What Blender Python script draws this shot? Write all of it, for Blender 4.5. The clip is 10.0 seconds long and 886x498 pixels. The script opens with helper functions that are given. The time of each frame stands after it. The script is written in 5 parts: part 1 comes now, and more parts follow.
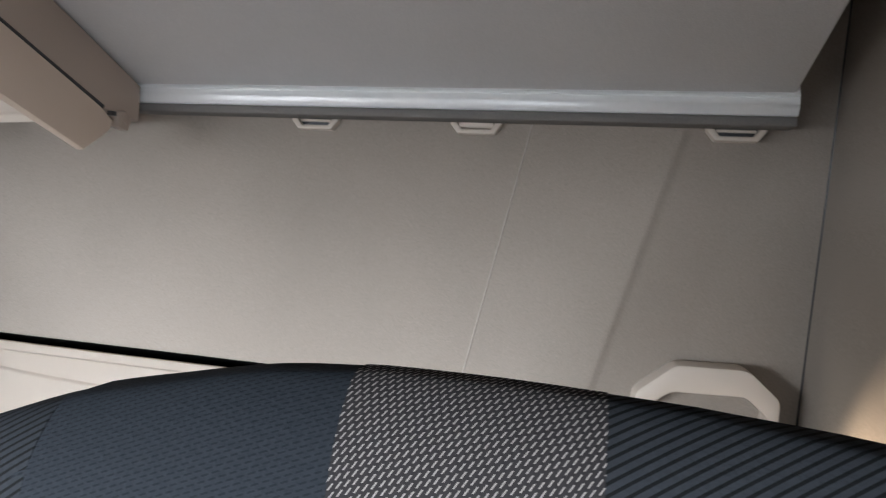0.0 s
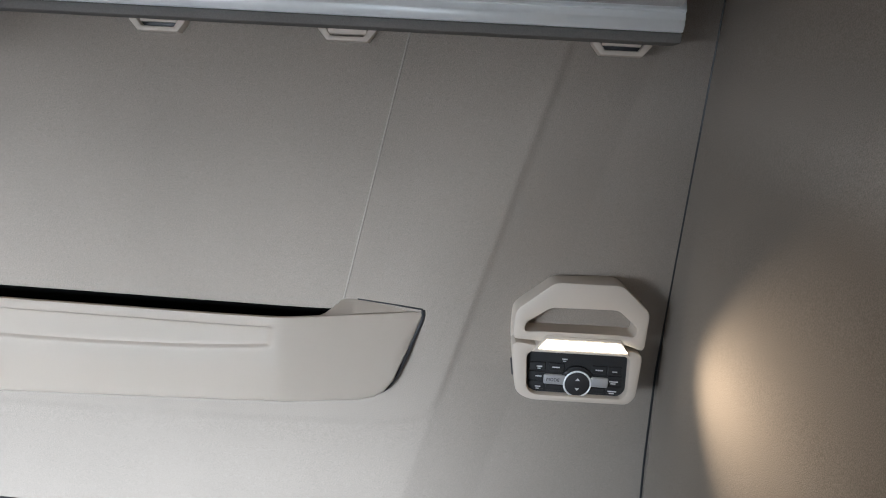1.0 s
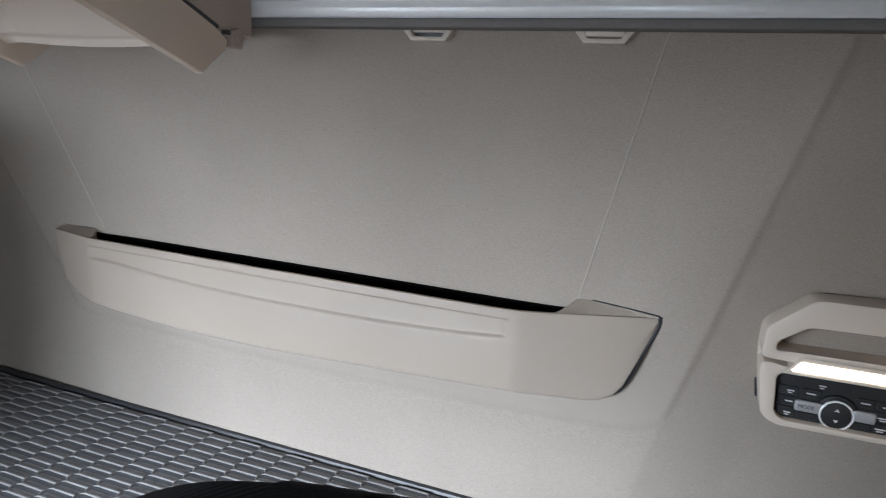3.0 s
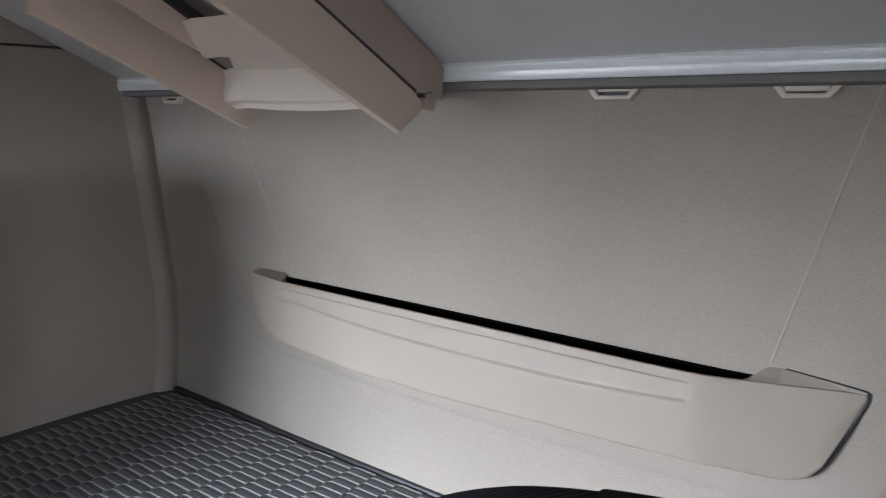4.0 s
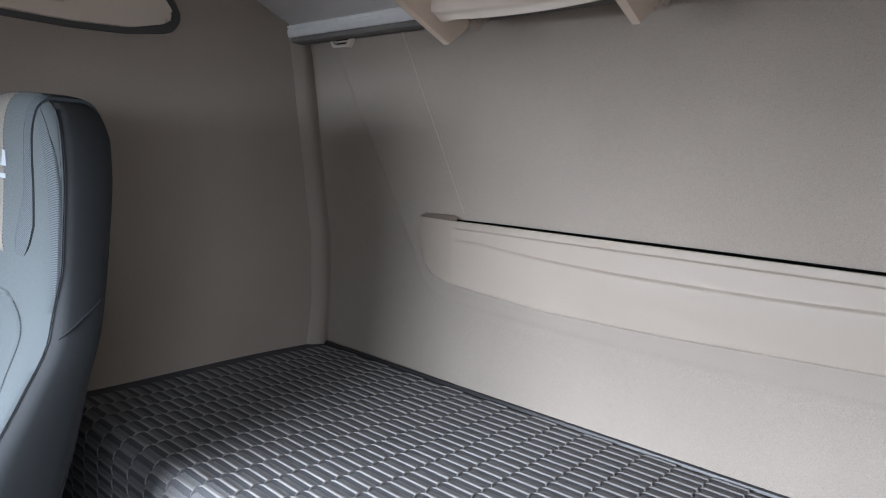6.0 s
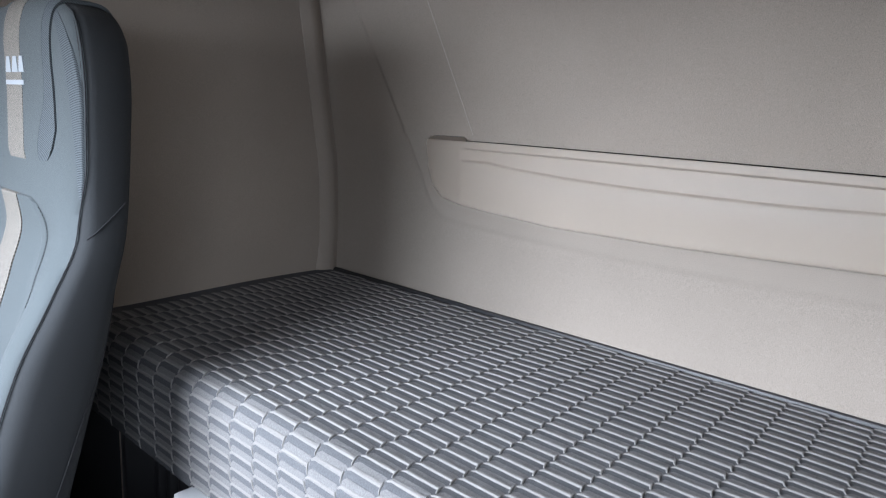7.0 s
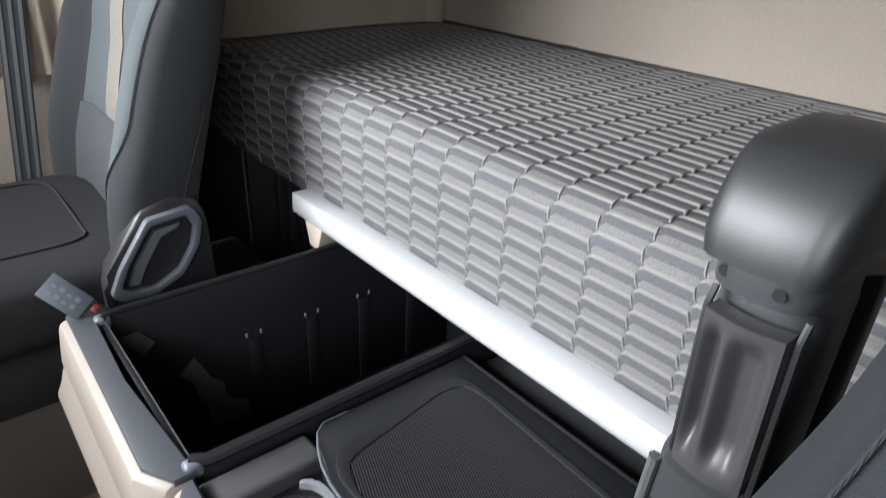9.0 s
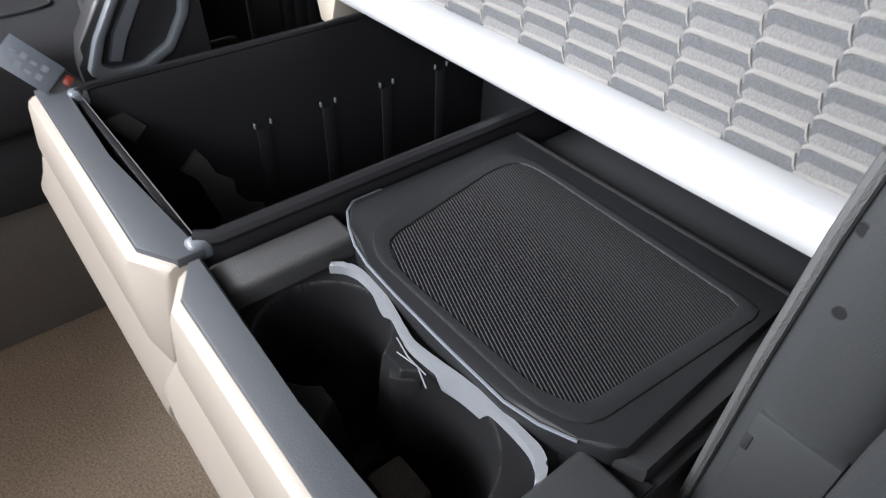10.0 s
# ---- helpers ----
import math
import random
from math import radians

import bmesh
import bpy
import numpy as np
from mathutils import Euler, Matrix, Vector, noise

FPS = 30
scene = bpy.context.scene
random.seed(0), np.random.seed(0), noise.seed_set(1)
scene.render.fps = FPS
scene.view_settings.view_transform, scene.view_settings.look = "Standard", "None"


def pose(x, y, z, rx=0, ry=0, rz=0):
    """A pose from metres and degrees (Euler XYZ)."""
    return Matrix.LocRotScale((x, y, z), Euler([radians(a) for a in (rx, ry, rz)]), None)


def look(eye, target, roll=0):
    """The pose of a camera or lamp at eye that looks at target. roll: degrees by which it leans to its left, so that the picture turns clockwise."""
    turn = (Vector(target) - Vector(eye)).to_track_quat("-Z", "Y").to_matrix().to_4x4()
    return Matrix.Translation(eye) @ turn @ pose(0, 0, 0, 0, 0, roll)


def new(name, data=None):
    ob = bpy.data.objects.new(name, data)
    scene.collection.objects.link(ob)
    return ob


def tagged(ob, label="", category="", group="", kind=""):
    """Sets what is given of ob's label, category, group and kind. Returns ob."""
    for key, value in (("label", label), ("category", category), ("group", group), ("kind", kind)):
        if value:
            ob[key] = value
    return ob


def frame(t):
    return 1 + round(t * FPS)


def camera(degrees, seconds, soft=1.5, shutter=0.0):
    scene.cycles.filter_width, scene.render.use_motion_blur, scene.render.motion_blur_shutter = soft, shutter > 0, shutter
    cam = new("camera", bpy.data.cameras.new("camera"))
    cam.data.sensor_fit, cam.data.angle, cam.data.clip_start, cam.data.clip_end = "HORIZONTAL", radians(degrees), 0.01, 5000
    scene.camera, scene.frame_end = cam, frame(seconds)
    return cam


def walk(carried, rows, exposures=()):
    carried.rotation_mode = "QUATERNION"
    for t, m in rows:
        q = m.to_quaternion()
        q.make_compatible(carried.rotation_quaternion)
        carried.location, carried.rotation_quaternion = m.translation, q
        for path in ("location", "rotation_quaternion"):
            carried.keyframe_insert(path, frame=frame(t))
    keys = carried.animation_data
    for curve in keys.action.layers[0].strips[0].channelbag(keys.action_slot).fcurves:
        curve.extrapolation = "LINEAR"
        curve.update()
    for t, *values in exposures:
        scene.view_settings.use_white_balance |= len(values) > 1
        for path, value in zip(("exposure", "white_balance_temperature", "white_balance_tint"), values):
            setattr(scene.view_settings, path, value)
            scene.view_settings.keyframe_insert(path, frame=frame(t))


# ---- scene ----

# The camera and its walk
cam = camera(69.2, 10.0, soft=1.0, shutter=0.25)
PATH = [
    (0, (0.715, -1.093, 1.457), (0.285, 0.859, 1.4), 3.6),
    (0.5, (0.724, -1.077, 1.488), (0.548, 0.895, 1.206), 3.4),
    (1, (0.725, -1.029, 1.525), (0.646, 0.924, 1.104), 3.3),
    (1.5, (0.738, -1.024, 1.514), (0.657, 0.925, 1.073), 3.4),
    (2, (0.732, -1.026, 1.524), (0.469, 0.899, 1.051), 3.4),
    (2.5, (0.732, -1.048, 1.514), (0.2, 0.825, 1.057), 3.4),
    (2.7, (0.711, -1.052, 1.517), (0.112, 0.799, 1.052), 3.2),
    (3.8, (0.647, -1.104, 1.515), (-0.37, 0.592, 1.215), 3.0),
    (4, (0.636, -1.109, 1.505), (-0.469, 0.535, 1.227), 3.0),
    (4.5, (0.584, -1.126, 1.488), (-0.707, 0.379, 1.223), 3.1),
    (5, (0.492, -1.168, 1.439), (-0.819, 0.321, 1.184), 3.4),
    (5.2, (0.47, -1.194, 1.404), (-0.835, 0.305, 1.18), 3.6),
    (6.5, (0.412, -1.224, 1.276), (-0.864, 0.287, 0.975), 3.1),
    (7, (0.424, -1.256, 1.243), (-0.836, 0.245, 0.846), 3.2),
    (7.5, (0.449, -1.275, 1.209), (-0.817, 0.197, 0.734), 3.2),
    (8, (0.469, -1.284, 1.163), (-0.821, 0.129, 0.581), 3.1),
    (8.5, (0.465, -1.291, 1.1), (-0.883, 0.0, 0.382), 3.1),
    (9, (0.462, -1.279, 1.047), (-0.883, -0.115, 0.132), 2.7),
    (9.5, (0.421, -1.308, 0.995), (-0.793, -0.26, -0.2), 2.2),
    (10, (0.377, -1.259, 0.882), (-0.777, -0.273, -0.419), 2.0),
]
EXPOSURES = [(0.0, 0.13, 6200, 9), (0.5, 0.20, 5900, 9), (1.0, -0.06, 5850, 6), (1.5, -0.20, 5850, 7), (2.5, -0.22, 5850, 7), (4.0, -0.26, 5900, 8), (5.0, -0.32, 5950, 9), (7.0, -0.30, 5950, 10), (7.5, -0.48, 6050, 9), (8.0, -0.56, 6250, 10), (8.5, -0.66, 6500, 10), (9.0, -0.66, 6600, 10), (10.0, -0.46, 6650, 10)]
walk(cam, [(t, look(eye, target, roll)) for t, eye, target, roll in PATH], EXPOSURES)

# World and daylight
world = bpy.data.worlds.new("world")
scene.world = world
world.use_nodes = True
wn, wl = world.node_tree.nodes, world.node_tree.links
sky = wn.new("ShaderNodeTexSky")
sky.sky_type, sky.sun_disc, sky.sun_elevation, sky.sun_rotation = "NISHITA", False, radians(40), radians(200)
wl.new(sky.outputs[0], wn["Background"].inputs[0])
wn["Background"].inputs[1].default_value = 0.12


def window_light(name, m, sx, sy, watts, colour, spread=180):
    d = bpy.data.lights.new(name, "AREA")
    d.shape, d.size, d.size_y, d.energy, d.color = "RECTANGLE", sx, sy, watts, colour
    d.spread = radians(spread)
    o = new(name, d)
    o.matrix_world = m
    return o


DAY = (0.90, 0.94, 1.0)
# daylight comes down from the sky, so each window sends it inwards and downwards
window_light("windscreen_daylight", look((-0.50, -2.42, 1.42), (-0.26, -1.3, 0.90)), 1.30, 0.62, 80, DAY, 108)
window_light("door_window_daylight", look((-1.11, -1.85, 1.32), (0.1, -1.1, 0.45)), 0.8, 0.55, 10, DAY, 110)
window_light("door_window_daylight", look((1.11, -1.85, 1.34), (-0.05, -0.40, 0.80)), 0.8, 0.55, 12, DAY, 112)
window_light("reading_lamp_beam", look((0.935, -0.068, 1.168), (1.066, -0.33, 1.19)), 0.09, 0.012, 0.46, (1.0, 0.76, 0.53), 74)



# Materials
def material(name, base, rough=0.6, metal=0.0, spread=0.12, grain=90.0, bump=0.15, weave=0.0, stain=0.08, sheen=0.0, coat=0.0, spec=0.5):
    """A surface with fine grain, larger stains and, where asked, a woven relief."""
    m = bpy.data.materials.new(name)
    m.use_nodes = True
    n, l = m.node_tree.nodes, m.node_tree.links
    p = n["Principled BSDF"]
    tc = n.new("ShaderNodeTexCoord")
    fine, broad = n.new("ShaderNodeTexNoise"), n.new("ShaderNodeTexNoise")
    fine.inputs["Scale"].default_value, fine.inputs["Detail"].default_value = grain, 4
    broad.inputs["Scale"].default_value, broad.inputs["Detail"].default_value = 3.0, 5
    l.new(tc.outputs["Object"], fine.inputs["Vector"])
    l.new(tc.outputs["Object"], broad.inputs["Vector"])
    dark = tuple(c * (1 - spread) for c in base) + (1,)
    light = tuple(min(1, c * (1 + spread)) for c in base) + (1,)
    mix = n.new("ShaderNodeMix")
    mix.data_type = "RGBA"
    mix.inputs[6].default_value, mix.inputs[7].default_value = dark, light
    l.new(fine.outputs["Fac"], mix.inputs[0])
    mul = n.new("ShaderNodeMix")
    mul.data_type, mul.blend_type = "RGBA", "MULTIPLY"
    ramp = n.new("ShaderNodeMapRange")
    ramp.inputs[1].default_value, ramp.inputs[2].default_value = 0.3, 0.7
    ramp.inputs[3].default_value, ramp.inputs[4].default_value = 1 - stain, 1 + stain
    l.new(broad.outputs["Fac"], ramp.inputs[0])
    mul.inputs[0].default_value = 1.0
    l.new(mix.outputs[2], mul.inputs[6])
    l.new(ramp.outputs[0], mul.inputs[7])
    l.new(mul.outputs[2], p.inputs["Base Color"])
    rr = n.new("ShaderNodeMapRange")
    rr.inputs[3].default_value, rr.inputs[4].default_value = max(0.05, rough - 0.07), min(1, rough + 0.07)
    l.new(broad.outputs["Fac"], rr.inputs[0])
    l.new(rr.outputs[0], p.inputs["Roughness"])
    p.inputs["Metallic"].default_value = metal
    p.inputs["Specular IOR Level"].default_value = spec
    p.inputs["Sheen Weight"].default_value = sheen
    p.inputs["Coat Weight"].default_value = coat
    height = fine.outputs["Fac"]
    if weave:
        wx, wz = n.new("ShaderNodeTexWave"), n.new("ShaderNodeTexWave")
        wx.bands_direction, wz.bands_direction = "X", "Z"
        for w in (wx, wz):
            w.inputs["Scale"].default_value, w.inputs["Distortion"].default_value = weave, 1.2
            w.inputs["Detail Scale"].default_value = 4
            l.new(tc.outputs["Object"], w.inputs["Vector"])
        add = n.new("ShaderNodeMath")
        add.operation = "ADD"
        l.new(wx.outputs["Fac"], add.inputs[0])
        l.new(wz.outputs["Fac"], add.inputs[1])
        add2 = n.new("ShaderNodeMath")
        add2.operation = "MULTIPLY_ADD"
        add2.inputs[1].default_value = 0.5
        l.new(add.outputs[0], add2.inputs[0])
        l.new(fine.outputs["Fac"], add2.inputs[2])
        height = add2.outputs[0]
    b = n.new("ShaderNodeBump")
    b.inputs["Strength"].default_value, b.inputs["Distance"].default_value = bump, 0.002
    l.new(height, b.inputs["Height"])
    l.new(b.outputs[0], p.inputs["Normal"])
    return m


def striped(name, base, line, scale, share, turn, rough=0.85, dashes=0.0, bump=0.4, lay=0.0):
    """Fabric with thin woven lines, or with short dashes, of another colour."""
    m = material(name, base, rough, 0.0, 0.2, 500, 0.2, 0, 0.05, 0.0, spec=0.2)
    n, l = m.node_tree.nodes, m.node_tree.links
    p = n["Principled BSDF"]
    tc = n.new("ShaderNodeTexCoord")
    mp = n.new("ShaderNodeMapping")
    mp.inputs["Rotation"].default_value = turn
    first, joined, lift = n.new("ShaderNodeSeparateXYZ"), n.new("ShaderNodeCombineXYZ"), n.new("ShaderNodeMath")
    lift.operation = "MULTIPLY_ADD"
    lift.inputs[1].default_value = lay
    l.new(tc.outputs["Object"], first.inputs[0])
    l.new(first.outputs[1], lift.inputs[0])
    l.new(first.outputs[2], lift.inputs[2])
    l.new(first.outputs[0], joined.inputs[0])
    l.new(first.outputs[1], joined.inputs[1])
    l.new(lift.outputs[0], joined.inputs[2])
    l.new(joined.outputs[0], mp.inputs["Vector"])
    sep = n.new("ShaderNodeSeparateXYZ")
    l.new(mp.outputs[0], sep.inputs[0])

    def math_node(op, a, b=None):
        k = n.new("ShaderNodeMath")
        k.operation = op
        for i, v in enumerate((a, b)):
            if v is None:
                continue
            if isinstance(v, (int, float)):
                k.inputs[i].default_value = v
            else:
                l.new(v, k.inputs[i])
        return k.outputs[0]

    row = math_node("MULTIPLY", sep.outputs[0], scale)
    fr = math_node("FRACT", row)
    mask = math_node("LESS_THAN", fr, share)
    if dashes:
        shift = math_node("MULTIPLY", math_node("FLOOR", row), 0.5)
        along = math_node("FRACT", math_node("ADD", math_node("MULTIPLY", sep.outputs[2], dashes), shift))
        mask = math_node("MULTIPLY", mask, math_node("LESS_THAN", along, 0.68))
    mix = n.new("ShaderNodeMix")
    mix.data_type = "RGBA"
    old = p.inputs["Base Color"].links[0].from_socket
    l.new(mask, mix.inputs[0])
    l.new(old, mix.inputs[6])
    mix.inputs[7].default_value = line + (1,)
    l.new(mix.outputs[2], p.inputs["Base Color"])
    b = n.new("ShaderNodeBump")
    b.inputs["Strength"].default_value, b.inputs["Distance"].default_value = bump, 0.0012
    l.new(mask, b.inputs["Height"])
    l.new(p.inputs["Normal"].links[0].from_socket, b.inputs["Normal"])
    l.new(b.outputs[0], p.inputs["Normal"])
    return m


def glow(name, colour, strength):
    m = bpy.data.materials.new(name)
    m.use_nodes = True
    p = m.node_tree.nodes["Principled BSDF"]
    p.inputs["Base Color"].default_value = (0.8, 0.8, 0.75, 1)
    p.inputs["Emission Color"].default_value = colour + (1,)
    p.inputs["Emission Strength"].default_value = strength
    return m


WALL = material("wall_felt", (0.322, 0.280, 0.240), 0.95, 0, 0.50, 760, 0.38, 0, 0.06, 0.0, spec=0.12)
WELT = material("pale_felt_welt", (0.40, 0.355, 0.31), 0.95, 0, 0.4, 800, 0.3, 0, 0.06, 0.0, spec=0.12)
CREAM = material("cream_plastic", (0.62, 0.542, 0.460), 0.48, 0, 0.03, 900, 0.12, 0, 0.03)
# near black that paints the shade inside the pocket slot
VOID = material("slot_shade_black", (0.003, 0.003, 0.003), 0.95, 0, 0.1, 300, 0.02, 0, 0.1, spec=0.02)
TAUPE = material("taupe_plastic", (0.42, 0.34, 0.28), 0.5, 0, 0.03, 900, 0.12, 0, 0.03)
GREYPANEL = material("bunk_underside_felt", (0.68, 0.67, 0.665), 0.9, 0, 0.2, 600, 0.35, 0, 0.06, 0.0, spec=0.15)
DARKFELT = material("dark_grey_felt", (0.085, 0.083, 0.082), 0.9, 0, 0.2, 600, 0.3, 0, 0.06, 0.0, spec=0.15)
STRIPFELT = material("grey_edge_felt", (0.20, 0.19, 0.18), 0.9, 0, 0.2, 600, 0.3, 0, 0.06, 0.0, spec=0.15)
LADDER = material("beige_ladder_plastic", (0.62, 0.50, 0.40), 0.5, 0, 0.03, 900, 0.12, 0, 0.04)
ALU = material("brushed_aluminium", (0.92, 0.94, 0.945), 0.32, 0.15, 0.06, 60, 0.05, 0, 0.05)
WHITEBAR = material("white_lacquered_board", (0.455, 0.46, 0.472), 0.3, 0.0, 0.02, 300, 0.03, 0, 0.02)
BLACK = material("black_plastic", (0.025, 0.025, 0.027), 0.42, 0, 0.1, 700, 0.1, 0, 0.15)
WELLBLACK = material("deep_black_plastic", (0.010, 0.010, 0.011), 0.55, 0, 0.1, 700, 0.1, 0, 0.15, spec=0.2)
GLOSSBLACK = material("glossy_black_lining", (0.015, 0.015, 0.017), 0.42, 0, 0.1, 300, 0.02, 0, 0.2, spec=0.28)
CHARCOAL = material("charcoal_grained_plastic", (0.017, 0.0175, 0.019), 0.46, 0, 0.15, 1100, 0.35, 0, 0.08)
SLATE = material("slate_grey_plastic", (0.085, 0.098, 0.118), 0.45, 0, 0.05, 900, 0.15, 0, 0.05)
SILVERGREY = material("silver_grey_plastic", (0.15, 0.165, 0.19), 0.38, 0.1, 0.05, 900, 0.1, 0, 0.05)
BEIGE = material("beige_moulded_plastic", (0.35, 0.308, 0.270), 0.5, 0, 0.03, 900, 0.12, 0, 0.03)
CAPGREY = material("slate_cap_plastic", (0.058, 0.063, 0.072), 0.42, 0, 0.05, 900, 0.15, 0, 0.06)
LEVERGREY = material("blue_grey_lever_plastic", (0.098, 0.108, 0.122), 0.36, 0, 0.05, 900, 0.12, 0, 0.05)
CUPGREY = material("pale_grey_satin_plastic", (0.190, 0.200, 0.218), 0.42, 0.0, 0.05, 900, 0.1, 0, 0.05)
KEYGREY = material("silver_key_paint", (0.45, 0.45, 0.46), 0.35, 0.3, 0.03, 600, 0.05, 0, 0.03)
SEATDARK = material("dark_seat_cloth", (0.029, 0.031, 0.033), 0.9, 0, 0.25, 800, 0.25, 700, 0.06, 0.05, spec=0.15)
SEATGREY = material("blue_grey_seat_cloth", (0.068, 0.078, 0.082), 0.9, 0, 0.2, 800, 0.25, 700, 0.05, 0.05, spec=0.15)
SEATMID = material("charcoal_seat_cloth", (0.055, 0.058, 0.063), 0.9, 0, 0.25, 800, 0.25, 700, 0.06, 0.05, spec=0.15)
CUSHION = material("black_seat_cloth", (0.033, 0.033, 0.036), 0.92, 0, 0.35, 700, 0.6, 280, 0.08, 0.0, spec=0.12)
WEBLINE = material("belt_woven_line", (0.125, 0.128, 0.132), 0.85, 0, 0.2, 900, 0.3, 0, 0.05, spec=0.2)
SEATSMOOTH = striped("dark_blue_mesh_cloth", (0.021, 0.026, 0.033), (0.012, 0.015, 0.020), 620.0, 0.36, (0, radians(-64), 0), dashes=330.0, lay=0.8)
RIBBED = striped("ribbed_seat_cloth", (0.028, 0.032, 0.038), (0.005, 0.006, 0.007), 400.0, 0.36, (0, radians(-50), 0), lay=0.8)
STRIPE = striped("dashed_beige_stripe", (0.028, 0.026, 0.027), (0.40, 0.37, 0.345), 700.0, 0.23, (0, radians(-27), 0), dashes=300.0, lay=0.8)
RIBGREY = striped("ribbed_grey_seat_cloth", (0.080, 0.092, 0.100), (0.034, 0.039, 0.044), 330.0, 0.40, (0, radians(-58), 0), lay=0.8)
TWILL = striped("beige_twill_stripe", (0.080, 0.074, 0.066), (0.200, 0.184, 0.163), 300.0, 0.55, (0, radians(35), 0))
MATTBASE = material("mattress_knit", (0.108, 0.110, 0.117), 0.92, 0, 0.45, 520, 0.5, 300, 0.05, 0.0, spec=0.15)
MATTMID = material("mattress_knit_band", (0.200, 0.196, 0.196), 0.92, 0, 0.5, 480, 0.6, 420, 0.06, 0.0, spec=0.15)
MATTEDGE = material("mattress_knit_fold", (0.268, 0.258, 0.250), 0.9, 0, 0.3, 900, 0.6, 420, 0.05, 0.0, spec=0.15)
CARPET = material("brown_carpet", (0.42, 0.335, 0.262), 0.97, 0, 0.75, 260, 1.0, 0, 0.15, 0.0, spec=0.1)
DARKCARPET = material("grey_brown_carpet", (0.18, 0.162, 0.146), 0.97, 0, 0.4, 420, 0.9, 0, 0.1, 0.0, spec=0.1)
LIDBLACK = material("grained_lid_plastic", (0.015, 0.0155, 0.017), 0.42, 0, 0.2, 1100, 0.3, 0, 0.15, spec=0.32)
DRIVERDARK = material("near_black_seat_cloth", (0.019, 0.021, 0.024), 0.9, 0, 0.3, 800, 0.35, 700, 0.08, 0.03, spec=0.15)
RUBBER = material("black_soft_rubber", (0.035, 0.037, 0.039), 0.37, 0, 0.12, 1300, 0.25, 0, 0.12)
PADRUBBER = material("black_pad_rubber", (0.019, 0.020, 0.021), 0.45, 0, 0.25, 900, 0.06, 0, 0.35)
BLOCKGREY = material("grained_block_plastic", (0.050, 0.050, 0.052), 0.55, 0, 0.25, 1000, 0.6, 0, 0.1)
CLIPGREY = material("dark_grey_clip_plastic", (0.075, 0.075, 0.078), 0.5, 0, 0.1, 700, 0.1, 0, 0.1)
RIMGREY = material("grained_grey_rim", (0.075, 0.077, 0.078), 0.5, 0, 0.5, 900, 0.8, 0, 0.1)
STEEL = material("dark_satin_metal", (0.075, 0.074, 0.075), 0.30, 0.45, 0.05, 200, 0.05, 0, 0.08)
CURTAIN = material("beige_curtain_cloth", (0.36, 0.295, 0.235), 0.9, 0, 0.1, 700, 0.3, 200, 0.05, 0.3, spec=0.2)
RED = material("red_button", (0.22, 0.025, 0.015), 0.4, 0, 0.03, 300, 0.02, 0, 0.03)
WHITEINK = material("white_print", (0.7, 0.7, 0.7), 0.6, 0, 0.02, 300, 0.02, 0, 0.02)
GREYINK = material("pale_grey_print", (0.27, 0.295, 0.32), 0.7, 0, 0.02, 300, 0.02, 0, 0.02)
BEIGECLIP = material("beige_bracket_plastic", (0.50, 0.44, 0.37), 0.5, 0, 0.05, 400, 0.08, 0, 0.05)
LAMP = glow("reading_lamp_lens", (1.0, 0.86, 0.68), 14.0)


# Mesh helpers
def part(name, bm, mat, parent=None, label="", smooth=35):
    bmesh.ops.recalc_face_normals(bm, faces=bm.faces)
    me = bpy.data.meshes.new(name)
    bm.to_mesh(me)
    bm.free()
    me.materials.append(mat)
    if smooth:
        me.polygons.foreach_set("use_smooth", [True] * len(me.polygons))
        me.set_sharp_from_angle(angle=radians(smooth))
    o = new(name, me)
    if parent is not None:
        o.parent = parent
        base = parent
        while base.parent is not None:
            base = base.parent
        o.matrix_parent_inverse = base.matrix_basis.inverted() if parent is base else Matrix.Identity(4)
    if label:
        tagged(o, label)
    return o


def thing(name, at, label, category, group="", kind=""):
    o = new(name)
    o.empty_display_size = 0.05
    o.matrix_basis = Matrix.Translation(at)
    return tagged(o, label, category, group, kind)


def box(bm, lo, hi, bev=0.003, seg=2, m=None):
    lo, hi = Vector(lo), Vector(hi)
    r = bmesh.ops.create_cube(bm, size=1, matrix=Matrix.Translation((lo + hi) / 2) @ Matrix.Diagonal((*(hi - lo), 1)))
    vs = r["verts"]
    if bev:
        es = list({e for v in vs for e in v.link_edges})
        out = bmesh.ops.bevel(bm, geom=es, offset=bev, segments=seg, profile=0.5, affect="EDGES")
        vs = list({v for f in out["faces"] for v in f.verts} | {v for v in vs if v.is_valid})
    if m is not None:
        bmesh.ops.transform(bm, matrix=m, verts=[v for v in vs if v.is_valid])
    return bm


def spot(axis, a, p):
    """A point from its place a along an axis and its two other coordinates."""
    return {"x": (a, p[0], p[1]), "y": (p[0], a, p[1]), "z": (p[0], p[1], a)}[axis]


def prism(bm, pts, axis, a, b, bev=0.003, seg=2):
    """A polygon drawn square to an axis, drawn out from a to b."""
    lo = [bm.verts.new(spot(axis, a, p)) for p in pts]
    hi = [bm.verts.new(spot(axis, b, p)) for p in pts]
    k = len(pts)
    fs = [bm.faces.new(lo), bm.faces.new(hi[::-1])]
    fs += [bm.faces.new((lo[i], hi[i], hi[(i + 1) % k], lo[(i + 1) % k])) for i in range(k)]
    if bev:
        es = list({e for f in fs[:2] for e in f.edges})
        bmesh.ops.bevel(bm, geom=es, offset=bev, segments=seg, profile=0.5, affect="EDGES")
    return bm


